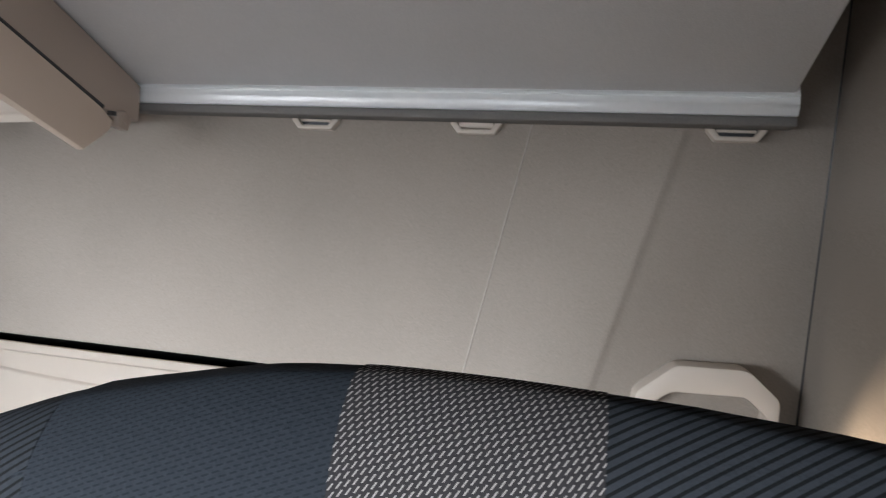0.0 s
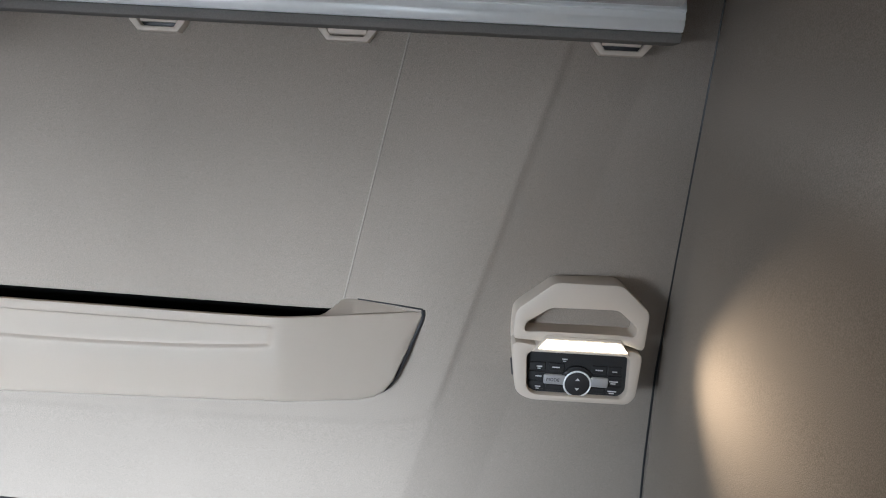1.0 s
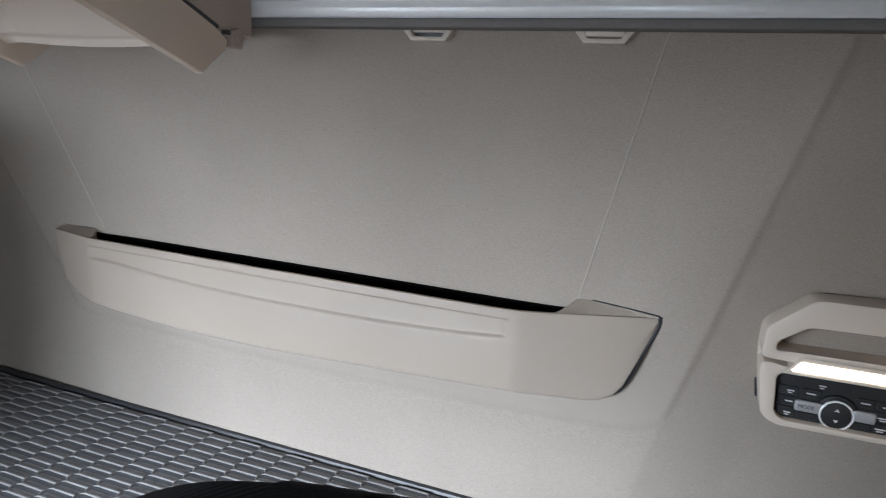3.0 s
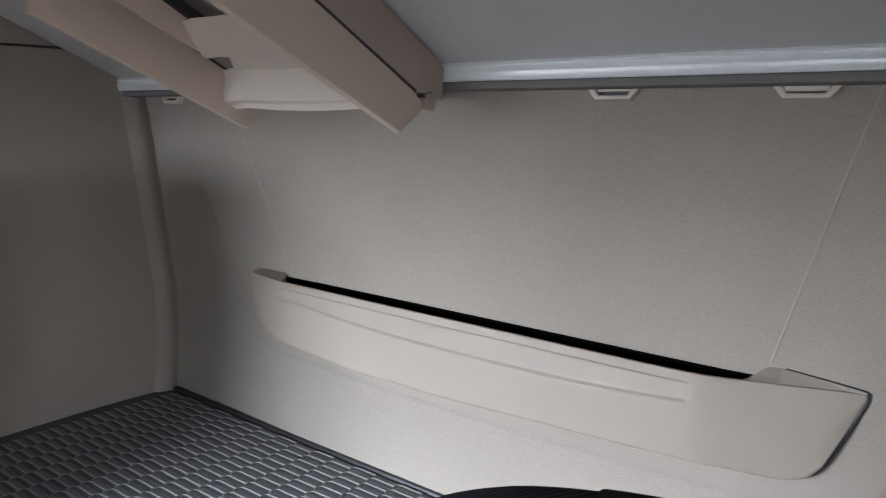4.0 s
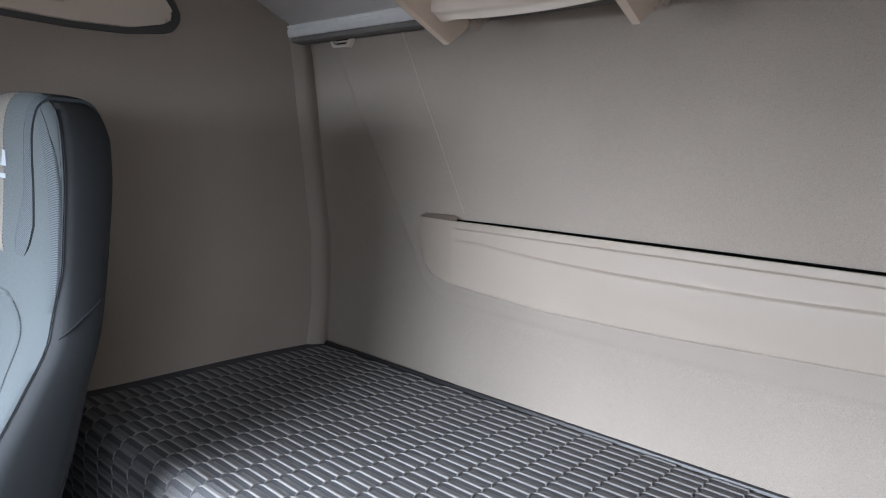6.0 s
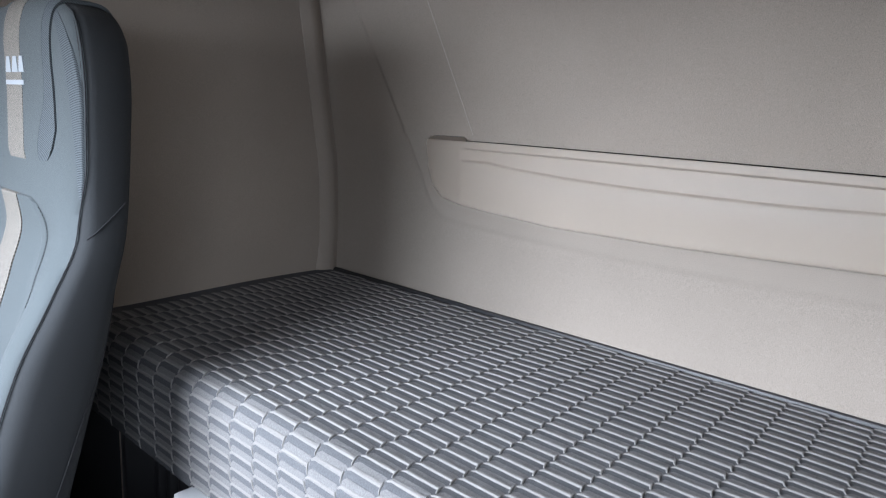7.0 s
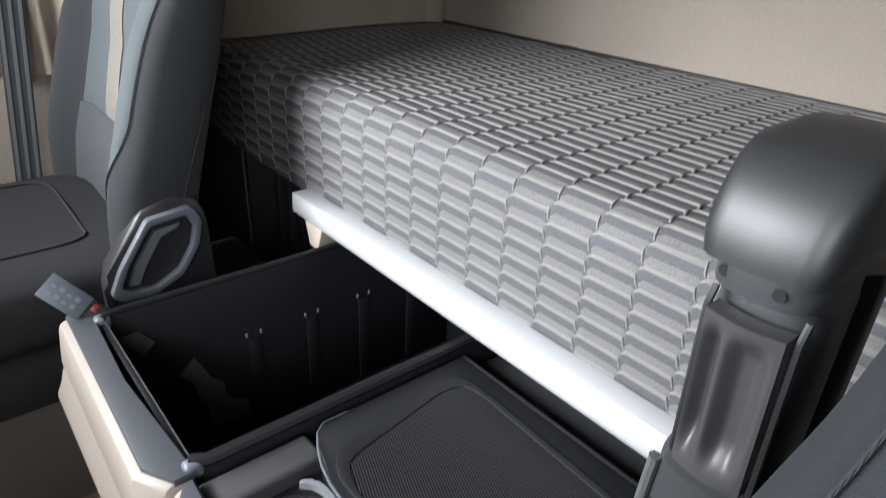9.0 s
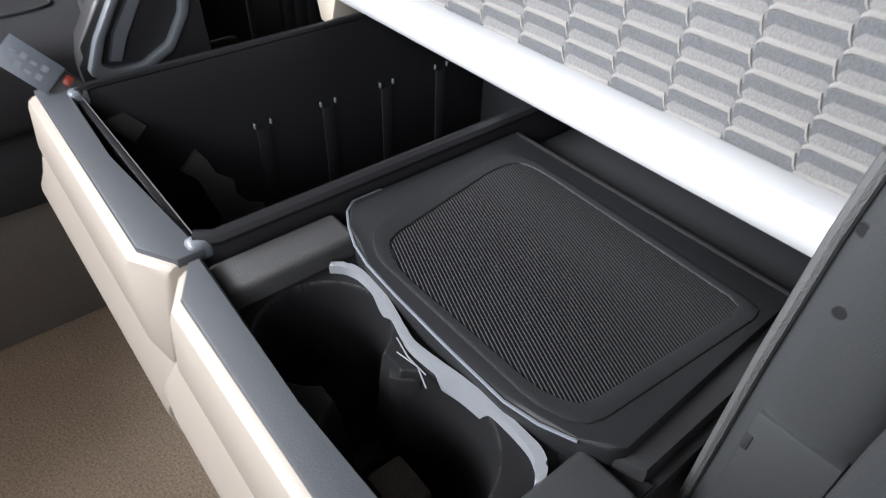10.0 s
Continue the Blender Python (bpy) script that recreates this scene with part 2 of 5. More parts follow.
def frame_ring(bm, outer, inner, axis, a, b, bev=0.0):
    """A flat ring between two outlines with the same number of corners."""
    k = len(outer)
    rows = [[bm.verts.new(spot(axis, d, p)) for p in some] for some, d in ((outer, a), (outer, b), (inner, b), (inner, a))]
    made = []
    for r in range(4):
        one, two = rows[r], rows[(r + 1) % 4]
        made += [bm.faces.new((one[i], one[(i + 1) % k], two[(i + 1) % k], two[i])) for i in range(k)]
    if bev:
        es = list({e for r in (1, 2) for i in range(k) for e in rows[r][i].link_edges if e.other_vert(rows[r][i]) in rows[r]})
        bmesh.ops.bevel(bm, geom=es, offset=bev, segments=2, profile=0.5, affect="EDGES")
    return bm


def loft(bm, rows, closed=True, caps=True):
    vs = [[bm.verts.new(p) for p in r] for r in rows]
    k = len(rows[0])
    for a, b in zip(vs, vs[1:]):
        for i in range(k if closed else k - 1):
            j = (i + 1) % k
            bm.faces.new((a[i], a[j], b[j], b[i]))
    if caps and closed:
        bm.faces.new(vs[0])
        bm.faces.new(vs[-1][::-1])
    return bm


def sheet(bm, f, us, vs, thick):
    """A surface f(u, v) -> (point, normal) with a thickness behind it."""
    top, low = [], []
    for u in us:
        top.append([])
        low.append([])
        for v in vs:
            p, nrm = f(u, v)
            p, nrm = Vector(p), Vector(nrm).normalized()
            top[-1].append(bm.verts.new(p))
            low[-1].append(bm.verts.new(p - nrm * thick))
    a, b = len(us), len(vs)
    for i in range(a - 1):
        for j in range(b - 1):
            bm.faces.new((top[i][j], top[i + 1][j], top[i + 1][j + 1], top[i][j + 1]))
            bm.faces.new((low[i][j], low[i][j + 1], low[i + 1][j + 1], low[i + 1][j]))
    for i in range(a - 1):
        for j in (0, b - 1):
            bm.faces.new((top[i][j], top[i + 1][j], low[i + 1][j], low[i][j]))
    for j in range(b - 1):
        for i in (0, a - 1):
            bm.faces.new((top[i][j], top[i][j + 1], low[i][j + 1], low[i][j]))
    return bm


def tube(bm, pts, r, n=8, closed=False):
    pts = [Vector(p) for p in pts]
    k = len(pts)
    rows, up = [], None
    for i, p in enumerate(pts):
        a = pts[(i - 1) % k] if closed or i else p
        b = pts[(i + 1) % k] if closed or i < k - 1 else p
        d = (b - a).normalized()
        if up is None:
            up = Vector((0, 0, 1)) if abs(d.z) < 0.8 else Vector((1, 0, 0))
        side = d.cross(up).normalized()
        up = side.cross(d).normalized()
        rows.append([p + (side * math.cos(t) + up * math.sin(t)) * r for t in (2 * math.pi * q / n for q in range(n))])
    if closed:
        rows.append(rows[0])
    return loft(bm, rows, True, not closed)


def rounded(pts, r, n=4):
    """A polygon with its corners rounded off."""
    out = []
    for i, p in enumerate(pts):
        a, b = Vector(pts[i - 1]), Vector(pts[(i + 1) % len(pts)])
        p = Vector(p)
        da, db = (a - p), (b - p)
        k = min(r, 0.45 * da.length, 0.45 * db.length)
        s0, s1 = p + da.normalized() * k, p + db.normalized() * k
        out += [tuple((1 - t) ** 2 * s0 + 2 * t * (1 - t) * p + t * t * s1) for t in spaced(0, 1, n)]
    return out


def disc(bm, c, axis, r, a, b, n=28, bev=0.001):
    pts = [(c[0] + r * math.cos(2 * math.pi * i / n), c[1] + r * math.sin(2 * math.pi * i / n)) for i in range(n)]
    return prism(bm, pts, axis, a, b, bev)


def smooth_step(a, b, x):
    t = min(1, max(0, (x - a) / (b - a)))
    return t * t * (3 - 2 * t)


def spaced(a, b, n):
    return [a + (b - a) * i / (n - 1) for i in range(n)]


def interp(x, xs, ys):
    return float(np.interp(x, xs, ys))


def curve(xs, ys):
    """A smooth curve through points that overshoots none of them."""
    h = [b - a for a, b in zip(xs, xs[1:])]
    d = [(b - a) / k for a, b, k in zip(ys, ys[1:], h)]
    m = [d[0]] + [0.0 if p * q <= 0 else 2 * p * q / (p + q) for p, q in zip(d, d[1:])] + [d[-1]]

    def f(x):
        x = min(max(x, xs[0]), xs[-1])
        i = min(max(int(np.searchsorted(xs, x)) - 1, 0), len(h) - 1)
        t = (x - xs[i]) / h[i]
        return (2 * t ** 3 - 3 * t ** 2 + 1) * ys[i] + (t ** 3 - 2 * t ** 2 + t) * h[i] * m[i] + (3 * t ** 2 - 2 * t ** 3) * ys[i + 1] + (t ** 3 - t ** 2) * h[i] * m[i + 1]
    return f


# The cab: walls, floor and roof
def lean_y(z):
    """The rear wall leans forward above the pocket."""
    return -0.151 * max(0.0, z - 1.1)


def rear_depth(x, z):
    """How far the wall's outer zone lies behind its raised middle."""
    right = 0.716 + 0.272 * (z - 1.140) - x
    left = x + 0.752 + 0.48 * (z - 1.170)
    low = z - (0.976 + 0.04 * abs(x) ** 2)
    k = 45.0
    return -math.log(math.exp(-k * right) + math.exp(-k * left) + math.exp(-k * low)) / k, min(right, left)


def rear_point(x, z):
    d, side = rear_depth(x, z)
    out = max(0.0, -side)
    if x > 0:
        fall = (0.20 * min(out, 0.13) + 0.08 * max(0.0, out - 0.13))
    else:
        fall = 0.06 * min(out, 0.13) + 0.02 * max(0.0, out - 0.13)
    y = lean_y(z) + 0.0032 * (1 - smooth_step(-0.012, 0.004, d)) + fall
    if z < 1.0:
        y -= 0.012 * smooth_step(0.95, 0.78, z)
    return y


def right_x(z):
    return 1.069 - 0.010 * (z - 0.97)


bm = bmesh.new()
xs, zs = spaced(-1, 1, 560), spaced(0.0, 0.7, 8)[:-1] + spaced(0.7, 1.75, 190) + spaced(1.75, 2.12, 6)[1:]
sheet(bm, lambda u, z: ((u * 1.13, rear_point(u * 1.13, z), z), (0, -1, 0)), xs, zs, 0.05)
wall_rear = part("wall_rear", bm, WALL)
tagged(wall_rear, "taupe grey felt rear wall of the cab with a raised middle", "wall", kind="structure")
for foot, head in ((0.524, 0.624), (-0.542, -0.719)):
    # sewn welts that lean outwards above the pocket
    bm = bmesh.new()
    tube(bm, [(foot + (head - foot) * q, rear_point(foot + (head - foot) * q, 1.208 + 0.43 * q) + 0.0005, 1.208 + 0.43 * q) for q in spaced(0, 1, 30)], 0.0019, 8)
    part("welt", bm, WELT, wall_rear, "pale sewn welt")


def side_x(z):
    return 1.060 + 0.057 * min(max(0.0, z - 0.8), 0.35) + 0.015 * max(0.0, z - 1.15)


def side_wall(name, s, label):
    bm = bmesh.new()
    y_back, y_front, z_top = 0.03, -2.5, 2.12
    hole = (-2.25, -1.42, 1.0, 1.66)

    def panel(y0, y1, z0, z1, ny=3, nz=10):
        sheet(bm, lambda y, z: ((-side_x(z) if s < 0 else right_x(z), y, z), (-s, 0, 0)), spaced(y0, y1, ny), spaced(z0, z1, nz), 0.06)

    panel(hole[1], 0.03, 0.0, z_top, 8, 40)
    panel(y_front, hole[0], 0.0, z_top)
    panel(hole[0], hole[1], 0.0, hole[2])
    panel(hole[0], hole[1], hole[3], z_top)
    o = part(name, bm, WALL)
    tagged(o, label, "wall", kind="structure")


side_wall("wall_left", -1, "taupe grey felt side wall beside the bunk")
side_wall("wall_right", 1, "taupe grey felt side wall beside the reading lamp")

bm = bmesh.new()
rows = []
for z in spaced(0.77, 2.12, 50):
    w, foot = side_x(z), 0.008 * smooth_step(0.85, 0.775, z)
    yb = rear_point(-w, z)
    bulge = [(0.000, 0.010), (0.001, -0.004), (0.003, -0.012), (0.0055, -0.022), (0.0065, -0.036), (0.0052, -0.046), (0.003, -0.058), (0.0008, -0.070), (-0.02, -0.072), (-0.05, 0.02)]
    rows.append([(-(w - 1.8 * max(a, 0) - min(a, 0) - foot * (a > 0.002)), yb + b - foot * (b < -0.01), z) for a, b in bulge])
loft(bm, rows)
tagged(part("trim", bm, WALL, smooth=60), "felt covered rounded corner trim between rear and side wall", "trim", kind="structure")
bm = bmesh.new()
tube(bm, [(right_x(z) - 0.0005, rear_point(right_x(z), z) + 0.0005, z) for z in spaced(0.5, 2.1, 60)], 0.0022, 8)
tagged(part("corner_seal", bm, BLACK), "black rubber seal in the wall corner", "seal", kind="structure")

bm = bmesh.new()
frame_ring(bm, [(-1.2, 0), (1.2, 0), (1.2, 2.15), (-1.2, 2.15)], [(-0.98, 0.98), (0.98, 0.98), (0.95, 1.75), (-0.95, 1.75)], "y", -2.5, -2.56)
tagged(part("wall_front", bm, CHARCOAL, smooth=0), "dark front wall with the windscreen opening", "wall", kind="structure")
bm = bmesh.new()
# unseen block, coloured pale to reflect light up to the bunk underside
box(bm, (-1.2, -2.5, 0.0), (1.2, -1.88, 1.0), 0.03)
tagged(part("lower_bounce_wall", bm, TAUPE, smooth=0), "unseen beige bulkhead below the windscreen, made pale to bounce light", "wall", kind="structure")
bm = bmesh.new()
box(bm, (-1.2, -2.5, 1.76), (1.2, -1.70, 2.12), 0.02)
# unseen low header, added to keep windscreen light off the upper rear wall
box(bm, (-1.2, -1.70, 1.388), (1.2, -1.50, 2.12), 0.02)
tagged(part("upper_wall_light_block", bm, TAUPE, smooth=0), "unseen beige bulkhead above the windscreen with an added light-blocking header", "wall", kind="structure")
bm = bmesh.new()
box(bm, (-1.25, -2.6, 2.12), (1.25, 0.1, 2.18), 0)
tagged(part("ceiling", bm, WALL, smooth=0), "plain taupe felt roof lining", "ceiling", kind="structure")
bm = bmesh.new()
box(bm, (-1.2, -2.6, -0.05), (1.2, 0.08, 0.0), 0)
tagged(part("floor", bm, CARPET, smooth=0), "brown carpeted cab floor", "floor", kind="structure")


# Upper bunk, folded up at an angle, with its aluminium rail
TILT = math.atan(0.376)
BM = Matrix.Translation((0, -0.135, 1.655)) @ Matrix.Rotation(-TILT, 4, "X")


def place(bm, m=BM):
    bmesh.ops.transform(bm, matrix=m, verts=bm.verts)
    return bm


bunk = thing("upper_bunk", (-0.05, -0.4, 1.75), "tilted upper bunk with a grey felt underside and aluminium rail", "bunk")
bm = bmesh.new()
box(bm, (-1.085, -0.66, 0.012), (0.98, -0.006, 0.06), 0.006)
part("underside_panel", place(bm), GREYPANEL, bunk)
bm = bmesh.new()
prof = [(-0.006, 0.030), (-0.0110, 0.0150), (-0.0145, 0.0130), (-0.0145, 0.0105), (-0.0105, 0.0095), (-0.0118, 0.0050), (-0.0140, 0.0010), (-0.0140, -0.0010), (-0.0128, -0.0060), (-0.0108, -0.0120), (-0.0090, -0.0145), (0.016, -0.0145), (0.018, 0.030)]
prism(bm, [(y, z) for y, z in prof], "x", -1.088, 0.983, 0.0008, 1)
part("edge_rail", place(bm, Matrix.Translation((0, -0.135, 1.655))), ALU, bunk, "bright ribbed aluminium edge rail")
bm = bmesh.new()
box(bm, (-1.08, -0.141, 1.627), (0.984, -0.105, 1.6405), 0.003)
part("lower_edge", bm, STRIPFELT, bunk, "grey strip below the rail")
bm = bmesh.new()
box(bm, (-1.085, -0.68, 0.0), (0.98, -0.66, 0.11), 0.008)
part("front_board", place(bm), GREYPANEL, bunk)

# Bunk ladder stowed under the upper bunk
ladder = thing("bunk_ladder", (-0.2, -0.3, 1.6), "beige plastic bunk ladder stowed under the upper bunk", "ladder")


def ladder_arm(x):
    bm = bmesh.new()
    pts = [(-0.279, 1.543), (-0.40, 1.588), (-0.52, 1.631), (-0.66, 1.681), (-0.66, 1.776), (-0.466, 1.700), (-0.35, 1.653), (-0.252, 1.613), (-0.222, 1.597), (-0.226, 1.582), (-0.243, 1.570)]
    prism(bm, pts, "x", x - 0.016, x, 0.0035)
    arm = part("arm", bm, LADDER, ladder)
    bm = bmesh.new()
    pts = [(-0.158, 1.606), (-0.235, 1.612), (-0.252, 1.619), (-0.35, 1.659), (-0.466, 1.706), (-0.66, 1.782), (-0.66, 1.868), (-0.30, 1.722), (-0.158, 1.664)]
    prism(bm, pts, "x", x - 0.030, x - 0.004, 0.003)
    part("mounting_rail", bm, TAUPE, ladder)
    bm = bmesh.new()
    tube(bm, [(x - 0.003, -0.243, 1.6135), (x - 0.003, -0.35, 1.656), (x - 0.003, -0.466, 1.703), (x - 0.003, -0.655, 1.779)], 0.0036, 6)
    part("slot", bm, BLACK, arm, "dark slot along the arm")
    bm = bmesh.new()
    prism(bm, [(-0.214, 1.588), (-0.219, 1.610), (-0.200, 1.616), (-0.184, 1.604), (-0.192, 1.585)], "x", x - 0.014, x + 0.003, 0.002)
    disc(bm, (-0.202, 1.600), "x", 0.0055, x + 0.003, x + 0.006, 14)
    hinge = part("hinge", bm, TAUPE, arm)
    bm = bmesh.new()
    box(bm, (x - 0.010, -0.226, 1.604), (x + 0.002, -0.217, 1.611), 0.001)
    part("hinge_pin", bm, STEEL, hinge, "small bright hinge pin")


ladder_arm(-0.016)
ladder_arm(-0.392)


def ladder_step(prof, x0, x1, flare):
    """A moulded step from its profile (y, z); flare draws its inner end forward to the arm."""
    bend_y, bend_z = curve([float(i) for i in range(len(prof))], [p[0] for p in prof]), curve([float(i) for i in range(len(prof))], [p[1] for p in prof])

    def f(u, v):
        k = v * (len(prof) - 1)
        x = x0 + (x1 - x0) * u
        bow = 0.008 * (1 - (2 * u - 1) ** 2)
        inner = 1 - smooth_step(0.0, 0.09, u)
        return (x, bend_y(k) + bow - flare * inner * math.sin(math.pi * min(1, v * 1.1)), bend_z(k) - 0.006 * bow / 0.008 * (1 - v) - 0.004 * inner), (0, 1, 0.2)
    bm = bmesh.new()
    sheet(bm, f, spaced(0, 0.12, 9)[:-1] + spaced(0.12, 1, 18), spaced(0, 1, 26), 0.006)
    st = part("step", bm, CREAM, ladder, "cream moulded step", smooth=32)
    return st, f


st, f = ladder_step([(-0.300, 1.583), (-0.303, 1.592), (-0.309, 1.596), (-0.318, 1.618), (-0.330, 1.651)], -0.393, -0.030, 0.020)
bm = bmesh.new()
tube(bm, [Vector(f(u, 0.40)[0]) + Vector((0, -0.0005, 0)) for u in spaced(0.04, 0.98, 17)], 0.0016, 6)
part("lip", bm, CREAM, st)
st, f = ladder_step([(-0.333, 1.650), (-0.338, 1.652), (-0.344, 1.660), (-0.354, 1.678)], -0.350, -0.030, 0.0)
bm = bmesh.new()
tube(bm, [f(u, 0.22)[0] for u in spaced(0.02, 0.98, 17)], 0.0018, 6)
part("lip", bm, CREAM, st)
st, f = ladder_step([(-0.418, 1.655), (-0.424, 1.659), (-0.440, 1.676), (-0.462, 1.706)], -0.322, -0.030, 0.0)
bm = bmesh.new()
tube(bm, [f(u, 0.18)[0] for u in spaced(0.02, 0.98, 17)], 0.0020, 6)
part("lip", bm, CREAM, st)
bm = bmesh.new()
prism(bm, [(-0.419, 1.655), (-0.440, 1.662), (-0.50, 1.682), (-0.66, 1.740), (-0.66, 1.790), (-0.50, 1.725), (-0.440, 1.700), (-0.425, 1.680)], "x", -0.327, -0.321, 0.002)
part("flange", bm, LADDER, ladder, "thin side flange of the inner step")
bm = bmesh.new()
prism(bm, [(-0.345, 1.672), (-0.43, 1.706), (-0.66, 1.796), (-0.66, 1.812), (-0.43, 1.722), (-0.345, 1.688)], "x", -0.392, -0.326, 0.002)
part("inner_panel", bm, CHARCOAL, ladder, "dark channel beside the arm")
bm = bmesh.new()
box(bm, (-0.391, -0.43, 1.690), (-0.372, -0.415, 1.704), 0.003)
part("catch", bm, CHARCOAL, ladder, "small dark catch")

# Coat hooks under the rail
def coat_hook(x, open_slot):
    y = lean_y(1.63)
    o = thing("wall_hook", (x, y, 1.615), "small cream plastic folding hook under the bunk rail", "hook", "hooks under the rail")
    out = [(-0.042, 1.647), (0.042, 1.647), (0.041, 1.627), (0.029, 1.6125), (-0.029, 1.6125), (-0.041, 1.627)]
    inn = [(-0.032, 1.643), (0.032, 1.643), (0.031, 1.630), (0.023, 1.6195), (-0.023, 1.6195), (-0.031, 1.630)]
    bm = bmesh.new()
    frame_ring(bm, [(x + a, z) for a, z in out], [(x + a, z) for a, z in inn], "y", y + 0.004, y - 0.014, 0.002)
    part("hook_frame", bm, CREAM, o)
    bm = bmesh.new()
    if open_slot:
        box(bm, (x - 0.030, y - 0.003, 1.619), (x + 0.030, y + 0.003, 1.643), 0.001)
        part("recess", bm, BLACK, o, "dark slot")
        bm = bmesh.new()
        box(bm, (x - 0.027, y - 0.010, 1.6255), (x + 0.027, y - 0.003, 1.6295), 0.001)
        part("bar", bm, CREAM, o)
    else:
        box(bm, (x - 0.028, y - 0.013, 1.6215), (x + 0.028, y + 0.002, 1.642), 0.003)
        part("flap", bm, CREAM, o)


coat_hook(-0.932, True)
coat_hook(0.263, True)
coat_hook(0.535, False)
coat_hook(0.918, True)

# Storage pocket on the rear wall
pocket = thing("storage_pocket", (0, 0, 1.0), "cream moulded plastic storage pocket along the rear wall", "pocket")


def pocket_bottom(x):
    return interp(x, [-0.675, -0.668, -0.645, -0.605, -0.55, -0.45, -0.28, -0.02, 0.12, 0.40, 0.50, 0.558, 0.582, 0.598, 0.612, 0.632, 0.655], [1.172, 1.125, 1.078, 1.052, 1.044, 1.038, 1.028, 1.030, 1.035, 1.045, 1.044, 1.043, 1.047, 1.056, 1.074, 1.124, 1.186])


def pocket_out(x):
    return interp(x, [-0.675, -0.53, -0.46, -0.1, 0.35, 0.436, 0.655], [0.038, 0.074, 0.080, 0.086, 0.084, 0.080, 0.018])


def pocket_top(x):
    return interp(x, [-0.675, -0.53, -0.45, 0.0, 0.40, 0.47, 0.655], [1.190, 1.192, 1.193, 1.192, 1.190, 1.190, 1.196])


bm = bmesh.new()
rows = []
for x in spaced(-0.675, -0.60, 34)[:-1] + spaced(-0.60, -0.49, 12)[:-1] + spaced(-0.49, -0.465, 8)[:-1] + spaced(-0.465, 0.407, 80)[:-1] + spaced(0.407, 0.432, 8)[:-1] + spaced(0.432, 0.56, 14)[:-1] + spaced(0.56, 0.655, 34):
    b, o, t = pocket_bottom(x), pocket_out(x), pocket_top(x)
    row = []
    inset = smooth_step(-0.540, -0.510, x) * (1 - smooth_step(0.412, 0.427, x))
    drop, tall = 0.060 - 0.018 * min(1, abs(x) / 0.45) ** 2.5, t - b
    k = min(1.0, tall / 0.13)
    downs = [0, 0.004, 0.010, 0.0135, 0.0155, 0.0175, 0.020] + spaced(0.024, drop - 0.004, 6) + [drop - 0.0015, drop + 0.0005, drop + 0.0025, drop + 0.0045]
    downs = [d * k for d in downs] + [drop * k + 0.0045 * k + (tall - 0.0035 - drop * k - 0.0045 * k) * q for q in spaced(0.08, 1, 12)]
    for d in downs:
        q = inset * smooth_step(0.0125, 0.0185, d / k) * (1 - smooth_step(drop - 0.003, drop + 0.004, d / k))
        row.append((x, -o * (1 + 0.03 * math.sin(math.pi * d / tall) - 0.07 * smooth_step(0.5, 1.0, d / tall)) + 0.004 + 0.006 * q, t - d))
    yb = row[-1][1]
    row += [(x, yb + 0.0009, b + 0.0015), (x, yb + 0.0030, b), (x, min(0.004, yb + 0.05), b + 0.001), (x, 0.006, b + 0.001)]
    slot = smooth_step(-0.575, -0.53, x) * (1 - smooth_step(0.49, 0.538, x))
    back = lean_y(t) + 0.003
    rim = -o + 0.014
    inner = back + (rim - back) * slot
    lift = (1 - slot) * (0.004 + 0.017 * (1 - smooth_step(0.545, 0.655, x)) if x > 0 else 0.007)
    head = [(x, inner, t - 0.10 * slot - 0.004), (x, inner, t + 0.004 - 0.004 * slot + lift), (x, min(inner, -o + 0.010), t + 0.002), (x, -o + 0.004, t + 0.0015)]
    rows.append(head + row)
loft(bm, rows, False, False)
bmesh.ops.solidify(bm, geom=bm.faces[:], thickness=0.003)
part("pocket_body", bm, CREAM, pocket, smooth=32)
# black slab in the slot, put there as the pocket's inner shade
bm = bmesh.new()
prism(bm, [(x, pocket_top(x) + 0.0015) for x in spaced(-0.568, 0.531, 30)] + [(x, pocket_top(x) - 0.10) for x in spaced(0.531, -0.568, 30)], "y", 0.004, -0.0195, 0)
part("slot_shade", bm, VOID, pocket, "black slab standing for the shade inside the pocket")
bm = bmesh.new()
edge = [(x + 0.0020 * smooth_step(0.52, 0.60, x), -0.001 - 0.010 * smooth_step(0.52, 0.62, x), pocket_bottom(x) - 0.0015) for x in spaced(0.50, 0.655, 24)] + [(0.6580, -0.0125, 1.192), (0.6572, -0.0140, 1.2015)]
tube(bm, edge, 0.0038, 8)
tube(bm, [(0.6570, -0.0150, 1.2020), (0.60, -0.0155, 1.2085), (0.548, -0.0165, 1.2128)], 0.0017, 6)
part("shadow_gap", bm, BLACK, pocket, "black rubber seal at the end")

bm = bmesh.new()
tube(bm, [(-0.568, -0.0150, 1.2020), (-0.670, -0.0145, 1.2005)], 0.0010, 6)
part("shadow_gap", bm, BLACK, pocket)

# Control unit with reading lamp and grab handle
unit = thing("bunk_control_unit", (0.91, -0.01, 1.065), "cream control unit with lit reading lamp, handle and buttons", "control unit")
UY = -0.001
bm = bmesh.new()
out = [(0.817, 1.088), (0.845, 1.075), (0.985, 1.077), (1.004, 1.086), (1.012, 1.162), (1.016, 1.232), (0.969, 1.274), (0.864, 1.271), (0.804, 1.222), (0.804, 1.172)]
prism(bm, rounded(out, 0.012), "y", UY + 0.040, UY - 0.006, 0.003)
part("base_plate", bm, CREAM, unit)
bm = bmesh.new()
prism(bm, [(0.9085 + (x - 0.9085) * 1.035, 1.170 + (z - 1.170) * 1.035) for x, z in out], "y", UY + 0.040, UY + 0.022, 0)
